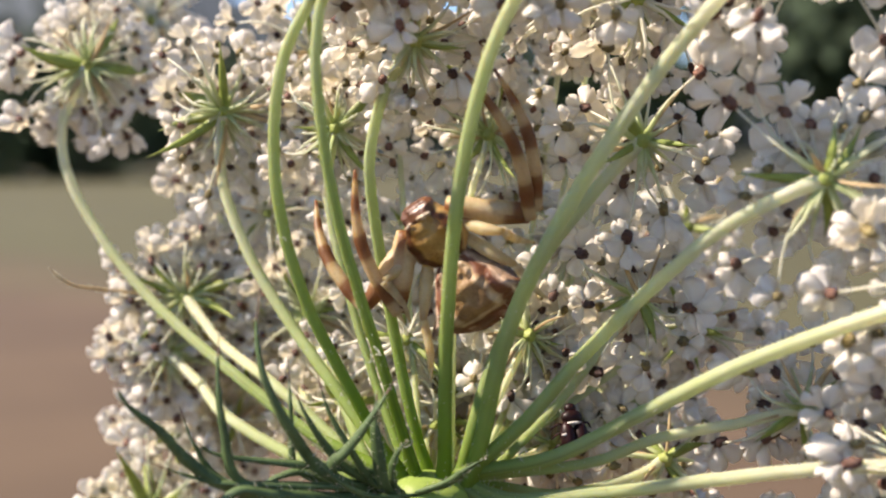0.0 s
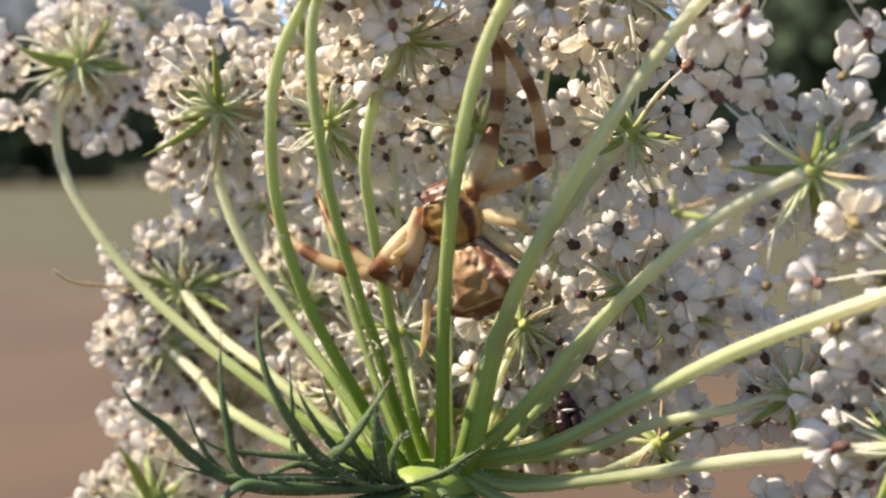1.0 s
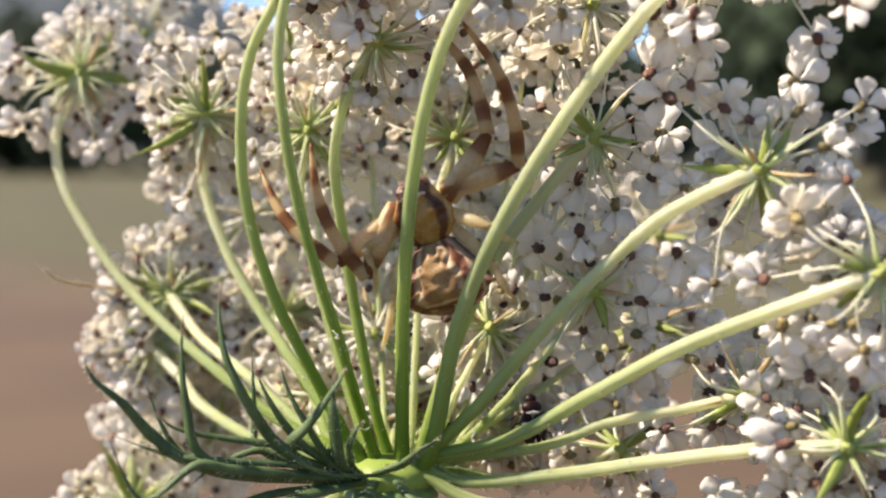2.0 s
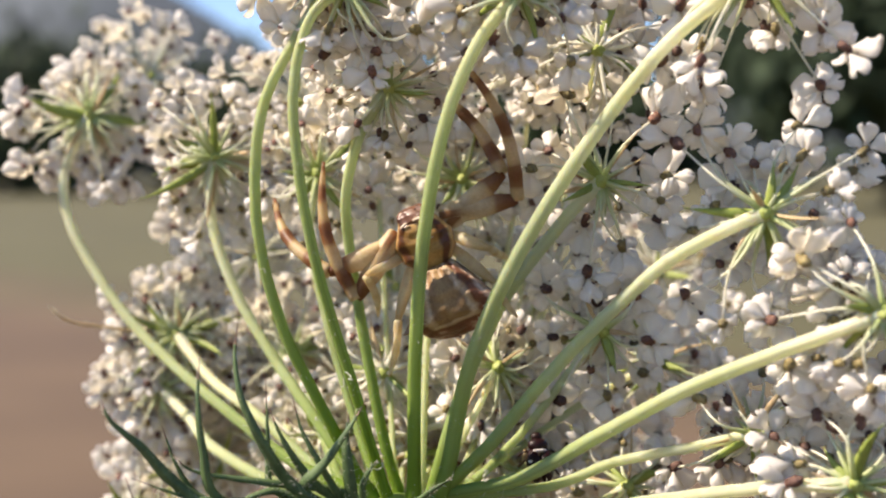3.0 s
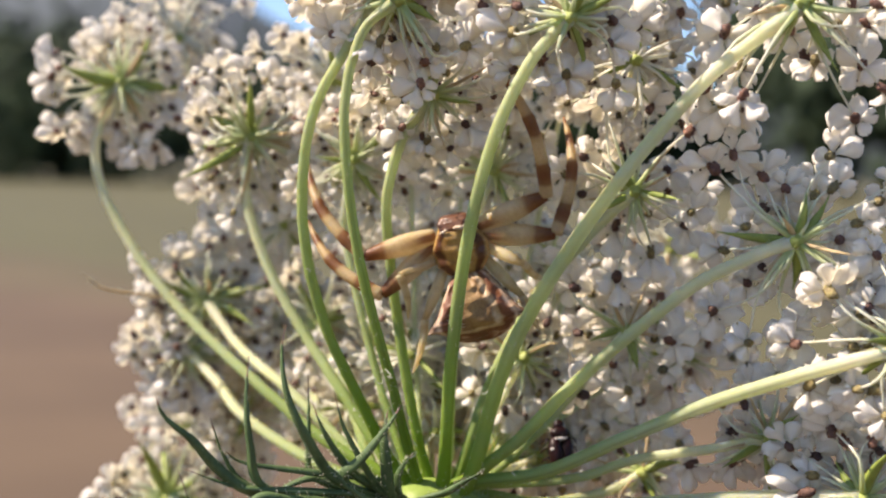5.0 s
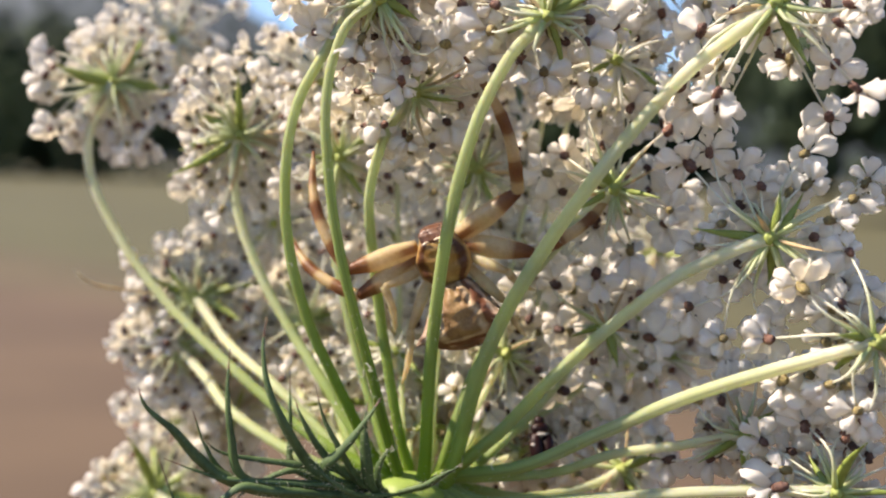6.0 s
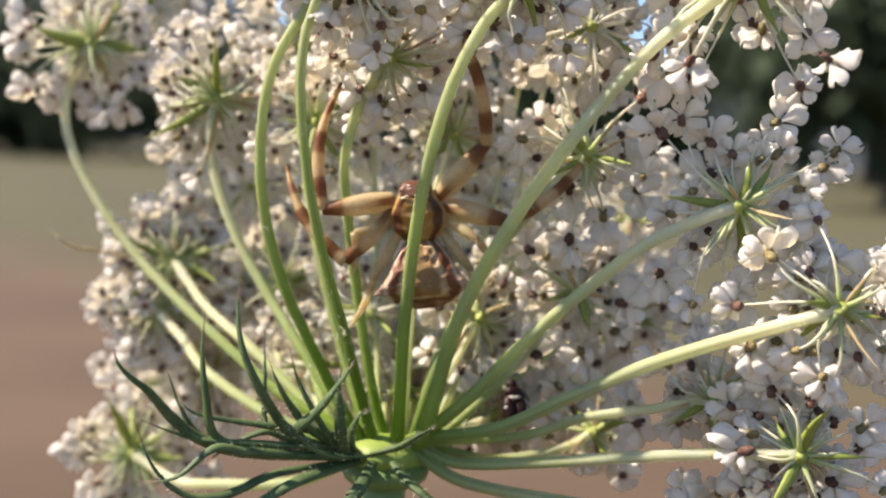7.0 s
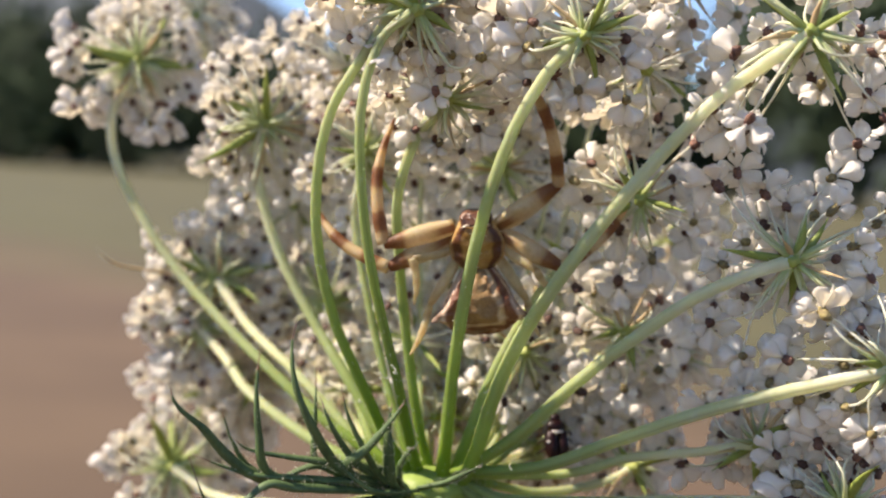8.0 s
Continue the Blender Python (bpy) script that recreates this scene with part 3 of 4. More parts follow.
bract(((-2.0, -2.1, 618.5), (-2.8, -4.0, 619.8), (-3.1, -4.9, 622.3), (-3.2, -5.0, 623.9), (-3.0, -4.9, 625.5)), 0.32)
bract(((-1.6, -2.1, 618.5), (-2.2, -3.5, 619.6), (-2.3, -4.0, 620.7), (-1.9, -4.3, 621.8), (-1.3, -4.3, 622.5)), 0.2)
bract(((-0.9, -2.1, 618.7), (0.9, -3.0, 619.5), (2.0, -4.0, 620.5), (3.3, -4.4, 621.4)), 0.26)
bract(((-2.0, -2.1, 618.3), (-6.4, -5.1, 619.4), (-9.2, -7.0, 620.1), (-10.9, -8.0, 620.5), (-13.0, -9.1, 618.9), (-15.2, -9.6, 618.6)), 0.34)
bract(((-2.0, -2.1, 618.2), (-7.0, -5.1, 618.1), (-10.2, -7.2, 617.2), (-12.6, -8.2, 617.5), (-14.5, -8.6, 619.3), (-15.7, -8.9, 622.5)), 0.3)
bract(((-1.6, -2.1, 618.2), (-5.2, -6.1, 618.1), (-8.0, -8.2, 617.0), (-10.4, -10.3, 615.7)), 0.34)
bract(((-0.8, -3.1, 618.4), (-1.4, -6.2, 617.8), (-2.7, -8.2, 616.7), (-4.5, -10.3, 615.7)), 0.34)
bract(((0.6, -3.1, 618.4), (1.7, -5.2, 617.8), (3.7, -7.2, 616.7), (4.6, -9.3, 615.4)), 0.34)
bract(((-1.6, -1.6, 618.4), (-5.1, -3.1, 619.2), (-7.2, -3.5, 620.3), (-8.4, -4.0, 620.5), (-10.5, -5.0, 619.7), (-11.7, -6.1, 618.8)), 0.3)
bract(((-0.9, -2.6, 618.7), (-3.6, -5.1, 619.4), (-5.2, -6.0, 620.5), (-6.2, -6.1, 621.6), (-6.6, -6.1, 622.1)), 0.2)
bract(((-20.6, 18.6, 628.6), (-23.9, 16.6, 629.4), (-26.1, 15.7, 629.8), (-27.1, 14.7, 630.5), (-27.9, 14.8, 631.3)), 0.13, True)
fibre(-3.4, -3.9, 627.5, 2.6, 0)
fibre(-3.3, -3.9, 627.9, 1.8, 1)
fibre(-1.3, -1.3, 621.7, 2.4, 2)
fibre(-1.1, -1.4, 622.2, 1.6, 3)
fibre(-0.2, -1.6, 622.6, 1.5, 4)
fibre(-1.6, -2.2, 624.4, 1.2, 5)
fibre(5.8, -3.5, 621.4, 2.6, 6)
fibre(-5.2, -2.1, 624.7, 1.0, 7)
fibre(3.0, -5.0, 626.6, 1.0, 8)
fibre(-8.3, -3.5, 634.1, 0.8, 9)

# ---- the field, the wood and the sky behind ----
def ground_material():
    m = bpy.data.materials.new("field_soil")
    m.use_nodes = True
    n, l = m.node_tree.nodes, m.node_tree.links
    bsdf = n["Principled BSDF"]
    bsdf.inputs["Roughness"].default_value = 0.95
    co = n.new("ShaderNodeTexCoord")
    sep = n.new("ShaderNodeSeparateXYZ")
    l.new(co.outputs["Object"], sep.inputs[0])
    ns = n.new("ShaderNodeTexNoise")
    ns.inputs["Scale"].default_value, ns.inputs["Detail"].default_value = 0.6, 6
    l.new(co.outputs["Object"], ns.inputs["Vector"])
    md = n.new("ShaderNodeMath")
    md.operation = "MULTIPLY_ADD"
    md.inputs[1].default_value = 3.0
    lean = n.new("ShaderNodeMath")
    lean.operation = "MULTIPLY_ADD"
    lean.inputs[1].default_value = 1.1
    l.new(sep.outputs["X"], lean.inputs[0])
    l.new(sep.outputs["Y"], lean.inputs[2])
    l.new(ns.outputs["Fac"], md.inputs[0])
    l.new(lean.outputs[0], md.inputs[2])
    rm = n.new("ShaderNodeMapRange")
    rm.inputs["From Min"].default_value, rm.inputs["From Max"].default_value = 4.8, 6.8
    l.new(md.outputs[0], rm.inputs["Value"])
    soil = n.new("ShaderNodeValToRGB")
    soil.color_ramp.elements[0].color = (0.052, 0.031, 0.015, 1)
    soil.color_ramp.elements[1].color = (0.138, 0.09, 0.046, 1)
    for e, p in zip(soil.color_ramp.elements, (0.16, 0.86)):
        e.position = p
    grass = n.new("ShaderNodeValToRGB")
    grass.color_ramp.elements[0].color = (0.038, 0.038, 0.011, 1)
    grass.color_ramp.elements[1].color = (0.10, 0.09, 0.032, 1)
    n2 = n.new("ShaderNodeTexNoise")
    n2.inputs["Scale"].default_value, n2.inputs["Detail"].default_value = 1.0, 5
    streak = n.new("ShaderNodeMapping")
    streak.inputs["Scale"].default_value = (0.8, 1.0, 1)
    l.new(co.outputs["Object"], streak.inputs["Vector"])
    l.new(streak.outputs["Vector"], n2.inputs["Vector"])
    l.new(n2.outputs["Fac"], soil.inputs["Fac"])
    l.new(n2.outputs["Fac"], grass.inputs["Fac"])
    mx = n.new("ShaderNodeMix")
    mx.data_type = "RGBA"
    l.new(rm.outputs["Result"], mx.inputs["Factor"])
    l.new(soil.outputs["Color"], mx.inputs["A"])
    l.new(grass.outputs["Color"], mx.inputs["B"])
    l.new(mx.outputs["Result"], bsdf.inputs["Base Color"])
    return m


def ground():
    """One sheet to the horizon, finer and uneven near the plant."""
    xs = [-3000, -800, -200, -60] + [x * 1.5 for x in range(-20, 21)] + [60, 200, 800, 3000]
    ys = [-3000, -400, -60, -20] + [y * 1.5 for y in range(-8, 36)] + [70, 120, 300, 900, 4000]
    verts = [(x, y, 0.0 if abs(x) < 1 and abs(y) < 1 or abs(x) > 40 or y > 50 else 0.03 * noise.noise((x * 0.3, y * 0.3, 0))) for y in ys for x in xs]
    w = len(xs)
    faces = [(j * w + i, j * w + i + 1, (j + 1) * w + i + 1, (j + 1) * w + i) for j in range(len(ys) - 1) for i in range(w - 1)]
    return tagged(new("ground", mesh_of("ground", verts, faces, [ground_material()])), "dry brown field soil with faded grass beyond", "ground", kind="structure")


ground()
LEAF = mat("wood_leaf", (0.04, 0.075, 0.025), 0.8, (0.015, 0.032, 0.014), 0.5, 0.0, 0.2, random_value=0.2)
BARK = mat("wood_bark", (0.10, 0.075, 0.05), 0.9, (0.05, 0.035, 0.025), 4.0, 0.5)


def tree(x, y, height, width, seed):
    """A tapered trunk with limbs under a ragged crown of leaf clumps."""
    rng = random.Random(seed)
    root = tagged(new("tree"), "dark green broadleaf tree at the field's edge", "tree", "trees at the field's edge")
    root.matrix_basis = pose(x, y, 0)
    bd = Build()
    top = Vector((rng.uniform(-0.3, 0.3), rng.uniform(-0.3, 0.3), height * 0.75))
    path = smooth_path([Vector((0, 0, -0.1)), Vector((0.1, 0, height * 0.3)), top], 4)
    bd.add(tube(path, [0.028 * height * (1.1 - i / len(path)) for i in range(len(path))], 8))
    ends = [top]
    for k in range(9):
        a, h = k * 2.4, height * rng.uniform(0.2, 0.6)
        s = Vector((0.05, 0, h))
        e = Vector((math.cos(a) * width * 0.38, math.sin(a) * width * 0.38, h + height * rng.uniform(0.05, 0.25)))
        bd.add(tube(smooth_path([s, (s + e) / 2 + Vector((0, 0, -0.1)), e], 3), [0.02 * height * (1 - 0.12 * i) * 0.5 for i in range(7)], 5))
        ends.append(e)
    part("trunk", bd.mesh("trunk", [BARK]), root)
    cr = Build()
    for k in range(2200):
        e = rng.choice(ends)
        d = Vector((rng.gauss(0, 1), rng.gauss(0, 1), rng.gauss(0, 0.8)))
        p = e + d * width * 0.16
        p.z = max(p.z, height * 0.04)
        s = height * rng.uniform(0.04, 0.09)
        m = Matrix.Translation(p) @ Euler((rng.uniform(0, 6), rng.uniform(0, 6), rng.uniform(0, 6))).to_matrix().to_4x4()
        cr.add(([(-s, 0, 0), (0, -s * 0.6, 0.1 * s), (s, 0, 0), (0, s * 0.6, 0.1 * s), (0, 0, -0.3 * s)], [(0, 1, 3), (1, 2, 3), (0, 4, 1), (1, 4, 2), (2, 4, 3), (3, 4, 0)]), 0, m)
    part("crown", cr.mesh("crown", [LEAF]), root)


for k, (x, y, h, w) in enumerate((
        (-17.5, 46, 5.2, 7), (-13, 45, 5.6, 7), (-22, 48, 6.0, 8), (-8.5, 47, 4.6, 7), (-15, 43, 3.6, 6), (-10.5, 43, 3.4, 6), (-2, 60, 5.6, 9), (4, 58, 6.0, 9), (7.5, 62, 5.6, 7),
        (16.5, 44, 10.5, 9), (20.5, 46, 11.5, 9), (15.2, 48, 11.0, 8), (19, 51, 12.5, 9), (23, 43, 9, 9), (24, 48, 11, 9), (11, 66, 6.0, 8), (29, 46, 10, 9), (-28, 50, 7, 9), (7.6, 19.5, 4.6, 3.8), (9.8, 20.5, 5.0, 4.2))):
    tree(x, y, h, w, 300 + k)


def hill():
    xs = range(-800, 801, 25)
    prof = [88 + 14 * noise.noise((x * 0.006, 3.1, 0)) + 17 * min(1, max(0, (60 - x) / 100)) + 80 * min(1, max(0, (-x - 120) / 150)) for x in xs]
    verts = []
    for x, h in zip(xs, prof):
        verts += [(x, 900, 0), (x, 1000, h * 0.62), (x, 1150, h), (x, 1500, 0)]
    faces = [(i * 4 + j, i * 4 + j + 4, i * 4 + j + 5, i * 4 + j + 1) for i in range(len(prof) - 1) for j in range(3)]
    # the blue-grey of distant haze is put into the hill's own colour
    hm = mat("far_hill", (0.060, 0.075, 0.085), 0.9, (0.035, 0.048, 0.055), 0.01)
    tagged(new("far_hill", mesh_of("far_hill", verts, faces, [hm])), "distant wooded hill tinted blue-grey for haze", "hill", kind="structure")


hill()


# ---- the crab spider: +y ahead, +z its back ----
spider = tagged(new("crab_spider"), "pale brown crab spider with banded legs, climbing among the flower stalks", "spider")
HEAD_DARK = mat("head_dark", (0.17, 0.07, 0.03), 0.4, (0.07, 0.026, 0.012), 1400, 0.4)
RIDGE_PALE = mat("ridge_pale", (0.82, 0.74, 0.58), 0.5, (0.45, 0.30, 0.16), 2600, 0.8)
EYE = mat("spider_eye", (0.01, 0.01, 0.01), 0.08, None, 900)


def banded(name, stops, attr, rough=0.4, bump=0.5, trans=0.12, sss=0.0, shade=(0.52, 0.47, 0.42)):
    """A material whose colours run over a pattern laid into the mesh."""
    m = mat(name, (1, 1, 1), rough, shade, 900, bump, trans, spec=0.4, sss=sss)
    n, l = m.node_tree.nodes, m.node_tree.links
    at = n.new("ShaderNodeAttribute")
    at.attribute_name = attr
    nz = n.new("ShaderNodeTexNoise")
    nz.inputs["Scale"].default_value, nz.inputs["Detail"].default_value = 900, 3
    ad = n.new("ShaderNodeMath")
    ad.operation = "MULTIPLY_ADD"
    ad.inputs[1].default_value = 0.34
    sb = n.new("ShaderNodeMath")
    sb.operation = "SUBTRACT"
    sb.inputs[1].default_value = 0.17
    co = n["Texture Coordinate"]
    l.new(co.outputs["Object"], nz.inputs["Vector"])
    l.new(nz.outputs["Fac"], ad.inputs[0])
    l.new(at.outputs["Fac"], ad.inputs[2])
    l.new(ad.outputs[0], sb.inputs[0])
    rp = n.new("ShaderNodeValToRGB")
    els = rp.color_ramp.elements
    while len(els) < len(stops):
        els.new(0.5)
    for e, (p, c) in zip(els, stops):
        e.position, e.color = p, (*c, 1)
    l.new(sb.outputs[0], rp.inputs["Fac"])
    mx = n.new("ShaderNodeMix")
    mx.data_type, mx.blend_type = "RGBA", "MULTIPLY"
    mx.inputs["Factor"].default_value = 1.0
    bsdf = n["Principled BSDF"]
    old = bsdf.inputs["Base Color"].links[0].from_socket
    l.new(rp.outputs["Color"], mx.inputs["A"])
    l.new(old, mx.inputs["B"])
    l.new(mx.outputs["Result"], bsdf.inputs["Base Color"])
    for node in n:
        if node.type == "BSDF_TRANSLUCENT":
            l.new(mx.outputs["Result"], node.inputs["Color"])
    return m


ABDOMEN = banded("abdomen", ((0.0, (0.44, 0.29, 0.12)), (0.38, (0.34, 0.20, 0.08)), (0.50, (0.70, 0.54, 0.34)), (0.58, (0.60, 0.42, 0.22)),
                             (0.66, (0.21, 0.08, 0.03)), (0.82, (0.26, 0.10, 0.05)), (0.91, (0.80, 0.60, 0.42)), (1.0, (0.17, 0.08, 0.035))), "stripe", 0.5, 0.9)
CARAPACE = banded("carapace", ((0.0, (0.58, 0.38, 0.12)), (0.46, (0.46, 0.27, 0.07)), (0.56, (0.15, 0.06, 0.02)), (0.76, (0.17, 0.065, 0.024)),
                               (0.88, (0.70, 0.46, 0.17)), (1.0, (0.62, 0.38, 0.13))), "stripe", 0.32, 0.3, 0.2, 0.3)


LEG = banded("leg", ((0.0, (0.82, 0.71, 0.45)), (0.30, (0.68, 0.52, 0.28)), (0.48, (0.36, 0.19, 0.085)), (1.0, (0.25, 0.10, 0.04))), "stripe", 0.42, 0.6, 0.5, 0.5, (0.74, 0.66, 0.56))
LEG_PALE = banded("leg_pale", ((0.0, (0.82, 0.73, 0.48)), (0.5, (0.66, 0.52, 0.27)), (1.0, (0.42, 0.22, 0.08))), "stripe", 0.45, 0.4, 0.6, 0.5, (0.78, 0.72, 0.62))


def striped(me, values):
    g = me.attributes.new("stripe", "FLOAT", "POINT")
    g.data.foreach_set("value", values)
    return me


def shell(name, sections, material, ring=64, tilt=0.0, rear_from=None, folds=0.1):
    """A body lofted along y through (y, half width, back, belly, shoulder, roof) sections; stripe runs 0 on the back's
    middle to 1 at the flank; behind rear_from it also paints shade.
    """
    ys = [s[0] for s in sections]
    rows = 44
    verts, stripe = [], []
    for i in range(rows):
        y = ys[0] + (ys[-1] - ys[0]) * i / (rows - 1)
        order = sorted(range(len(ys)), key=lambda k: ys[k])
        vals = [np.interp(y, [ys[k] for k in order], [sections[k][j] for k in order]) for j in range(1, 6)]
        w, top, low, sh, roof = vals
        for k in range(ring):
            a = 2 * math.pi * k / ring
            cx, cz = math.cos(a), math.sin(a)
            e = 0.8
            x = math.copysign(abs(cx) ** e, cx) * w
            z = math.copysign(abs(cz) ** (e if cz < 0 else roof), cz) * (top if cz > 0 else low)
            bump = math.exp(-((a - 0.55) / 0.35) ** 2) + math.exp(-((a - math.pi + 0.55) / 0.35) ** 2)
            x *= 1 + sh * 0.25 * bump
            z += sh * 0.35 * bump
            p = Vector((x, y - tilt * max(0, z), z))
            p += Vector((0, 0, 1)) * (0.16 * noise.noise(p * 1.7) + folds * (0.12 - abs(noise.noise(Vector((p.x * 2.4, p.y * 0.9, p.z * 1.5)))))) * (1 if cz > 0 else 0.4)
            verts.append(p * MM)
            # shade of the down-facing rear, painted with the dark stripe colour
            rear_shade = max(0.0, (rear_from - y) / 1.2) if rear_from is not None else 0.0
            stripe.append(min(1.0, max(abs(x) / max(w, 0.2) * (0.93 if cz > 0 else 1.2), min(0.8, rear_shade))))
    faces = [(i * ring + k, i * ring + (k + 1) % ring, (i + 1) * ring + (k + 1) % ring, (i + 1) * ring + k) for i in range(rows - 1) for k in range(ring)]
    faces += [tuple(range(ring))[::-1], tuple(range((rows - 1) * ring, rows * ring))]
    me = mesh_of(name, verts, faces, [material])
    g = me.attributes.new("stripe", "FLOAT", "POINT")
    g.data.foreach_set("value", stripe)
    return me


part("carapace", shell("carapace", ((2.0, 0.75, 0.25, 0.3, 0, 0.8), (1.85, 1.05, 0.75, 0.55, 0, 0.8), (1.2, 1.35, 1.15, 0.7, 0.1, 0.8), (0.2, 1.95, 1.3, 0.8, 0, 0.8), (-0.9, 1.85, 1.1, 0.8, 0, 0.8),
                                     (-1.7, 1.15, 0.7, 0.6, 0, 0.8), (-2.0, 0.5, 0.2, 0.3, 0, 0.8)), CARAPACE), spider, "tan carapace with two brown bands")
part("abdomen", shell("abdomen", ((-1.75, 1.0, 0.9, 0.6, 0, 0.5), (-2.0, 1.3, 1.5, 1.1, 0.1, 0.45), (-3.2, 2.0, 2.1, 1.6, 0.35, 0.5), (-4.3, 2.5, 2.3, 1.7, 0.9, 0.5), (-4.9, 2.75, 2.2, 1.7, 1.55, 0.55), (-5.25, 2.5, 1.9, 1.7, 0.5, 0.6),
                                    (-5.9, 2.25, 1.3, 1.5, 0, 0.7), (-6.35, 1.5, 0.6, 1.1, 0, 0.8), (-6.6, 0.6, 0.1, 0.5, 0, 0.9)), ABDOMEN, rear_from=-4.75, folds=0.55), spider, "angular brown abdomen with reddish side stripes")


def head():
    part("head", shell("head", ((2.32, 0.6, 0.3, 0.3, 0, 0.7), (2.2, 0.92, 0.72, 0.5, 0, 0.6), (1.9, 1.12, 1.02, 0.6, 0.12, 0.55), (1.5, 1.10, 1.2, 0.6, 0.05, 0.6), (1.3, 0.9, 1.1, 0.5, 0, 0.7)), HEAD_DARK, 40, folds=0.25), spider, "dark reddish-brown eye region")
    rng = random.Random(5)
    for x0, x1, thick in ((-0.05, 0.85, 0.19), (-1.0, -0.45, 0.09)):
        arc = [Vector((x0 + (x1 - x0) * i / 9, 1.5 - 0.16 * (x0 + (x1 - x0) * i / 9) ** 2 + rng.gauss(0, 0.025), 1.16 - 0.12 * (x0 + (x1 - x0) * i / 9) ** 2)) * MM for i in range(10)]
        radii = [thick * rng.uniform(0.6, 1.15) * math.sin(math.pi * (i + 0.6) / 10.2) ** 0.5 * MM for i in range(10)]
        part("brow_ridge", mesh_of("brow_ridge", *tube(arc, radii, 8), [RIDGE_PALE]), spider, "broken whitish ridge behind the eyes")
    for x, y, z in ((-0.98, 1.9, 0.85), (0.98, 1.9, 0.85), (-0.35, 2.08, 0.92), (0.35, 2.08, 0.92), (-0.5, 2.26, 0.6), (0.5, 2.26, 0.6)):
        part("eye", mesh_of("eye", *ellipsoid(0.055 * MM, 0.055 * MM, 0.055 * MM, 8, 6), [EYE]), spider, m=pose(x * MM, y * MM, z * MM))
    for s in (-1, 1):
        path = smooth_path([(s * 0.55 * MM, 1.9 * MM, -0.1 * MM), (s * 0.7 * MM, 1.95 * MM, -0.45 * MM), (s * 0.5 * MM, 1.9 * MM, -1.0 * MM)], 5)
        part("palp", striped(mesh_of("palp", *tube(path, [0.17 * MM] * len(path), 8), [LEG]), [0.3 * (i > 5) for i in range(len(path)) for j in range(8)]), spider)
    part("waist", mesh_of("waist", *ellipsoid(0.6 * MM, 0.7 * MM, 0.5 * MM, 10, 6), [HEAD_DARK]), spider, m=pose(0, -1.85 * MM, 0.2 * MM))


head()


def aim(place, ahead, up=(0, 0, 1)):
    """The pose at a place, in mm, whose x points ahead."""
    x = Vector(ahead).normalized()
    y = Vector(up).cross(x).normalized()
    m = Matrix((x, y, x.cross(y))).transposed().to_4x4()
    return Matrix.Translation(Vector(place) * MM) @ m


def spider_leg(hip, upper, lower, side, front):
    """Femur with the lower leg (patella, tibia, foot) on its end."""
    k = 1.0 if front else 0.62
    skin = LEG if front else LEG_PALE
    n = 14
    path = [Vector((upper * MM * i / (n - 1), 0, 0.18 * MM * math.sin(math.pi * i / (n - 1)))) for i in range(n)]
    radii = [k * (1.12 if front else 1.0) * MM * (0.38 + 0.34 * math.sin(math.pi * min(1, (i / (n - 1)) * 0.9 + 0.1))) * (1 - 0.18 * i / (n - 1)) for i in range(n)]
    vf = tube(path, radii, 12)
    upper_mesh = striped(mesh_of("femur", *vf, [skin]), [min(1, max(0, (i - 7.5) / 4) * (0.8 if front else 0.3) + (0.7 * max(0.0, 1 - i / 8) if front and j in (3, 4) else 0.0)) for i in range(n) for j in range(12)])
    leg = part("leg", upper_mesh, spider)
    m = 30
    path, radii, slot = [], [], []
    for i in range(m):
        u = i / (m - 1)
        path.append(Vector((lower * MM * u, -side * lower * MM * 0.10 * math.sin(math.pi * u) * (1.0 if front else 0.5), 0.05 * lower * MM * math.sin(math.pi * u))))
        joint = 1 + 0.12 * math.exp(-((u - 0.17) / 0.03) ** 2) + 0.15 * math.exp(-((u - 0.55) / 0.03) ** 2)
        radii.append(k * MM * (0.46 - 0.14 * u - 0.16 * max(0, u - 0.5) / 0.5 - 0.06 * max(0, u - 0.8) / 0.2) * joint)
        slot.append(min(1.0, 0.85 * math.exp(-((u - 0.16) / 0.07) ** 2) + 0.8 * math.exp(-((u - 0.50) / 0.08) ** 2) + 0.55 * math.exp(-((u - 0.78) / 0.08) ** 2) + 0.9 * max(0, (u - 0.9) / 0.1)))
    vf = tube(path, radii, 10)
    low = part("lower_leg", striped(mesh_of("lower_leg", *vf, [skin]), [min(1.0, 0.13 + 0.85 * s) if front else 0.45 * s for s in slot for j in range(10)]), leg)
    leg.matrix_basis = aim(hip, (side, 0.2, 0.1))
    low.matrix_basis = aim((upper, 0, 0), (0.5, side * 0.5, -0.2))
    return leg, low, hip, upper


def step(leg, rows):
    """Key a leg's two pieces from the ways of femur and lower leg in the spider's space."""
    top, low, hip, upper = leg
    walk(top, [(t, aim(hip, a)) for t, a, b in rows])
    walk(low, [(t, aim((upper, 0, 0), aim((0, 0, 0), a).to_3x3().inverted() @ Vector(b), (0, 0.02, 1))) for t, a, b in rows])


def between(rows, t):
    """The pose at t between rows that are keyed."""
    for (t0, m0), (t1, m1) in zip(rows, rows[1:]):
        if t0 <= t <= t1:
            return m0.lerp(m1, (t - t0) / (t1 - t0))
    return rows[-1][1]


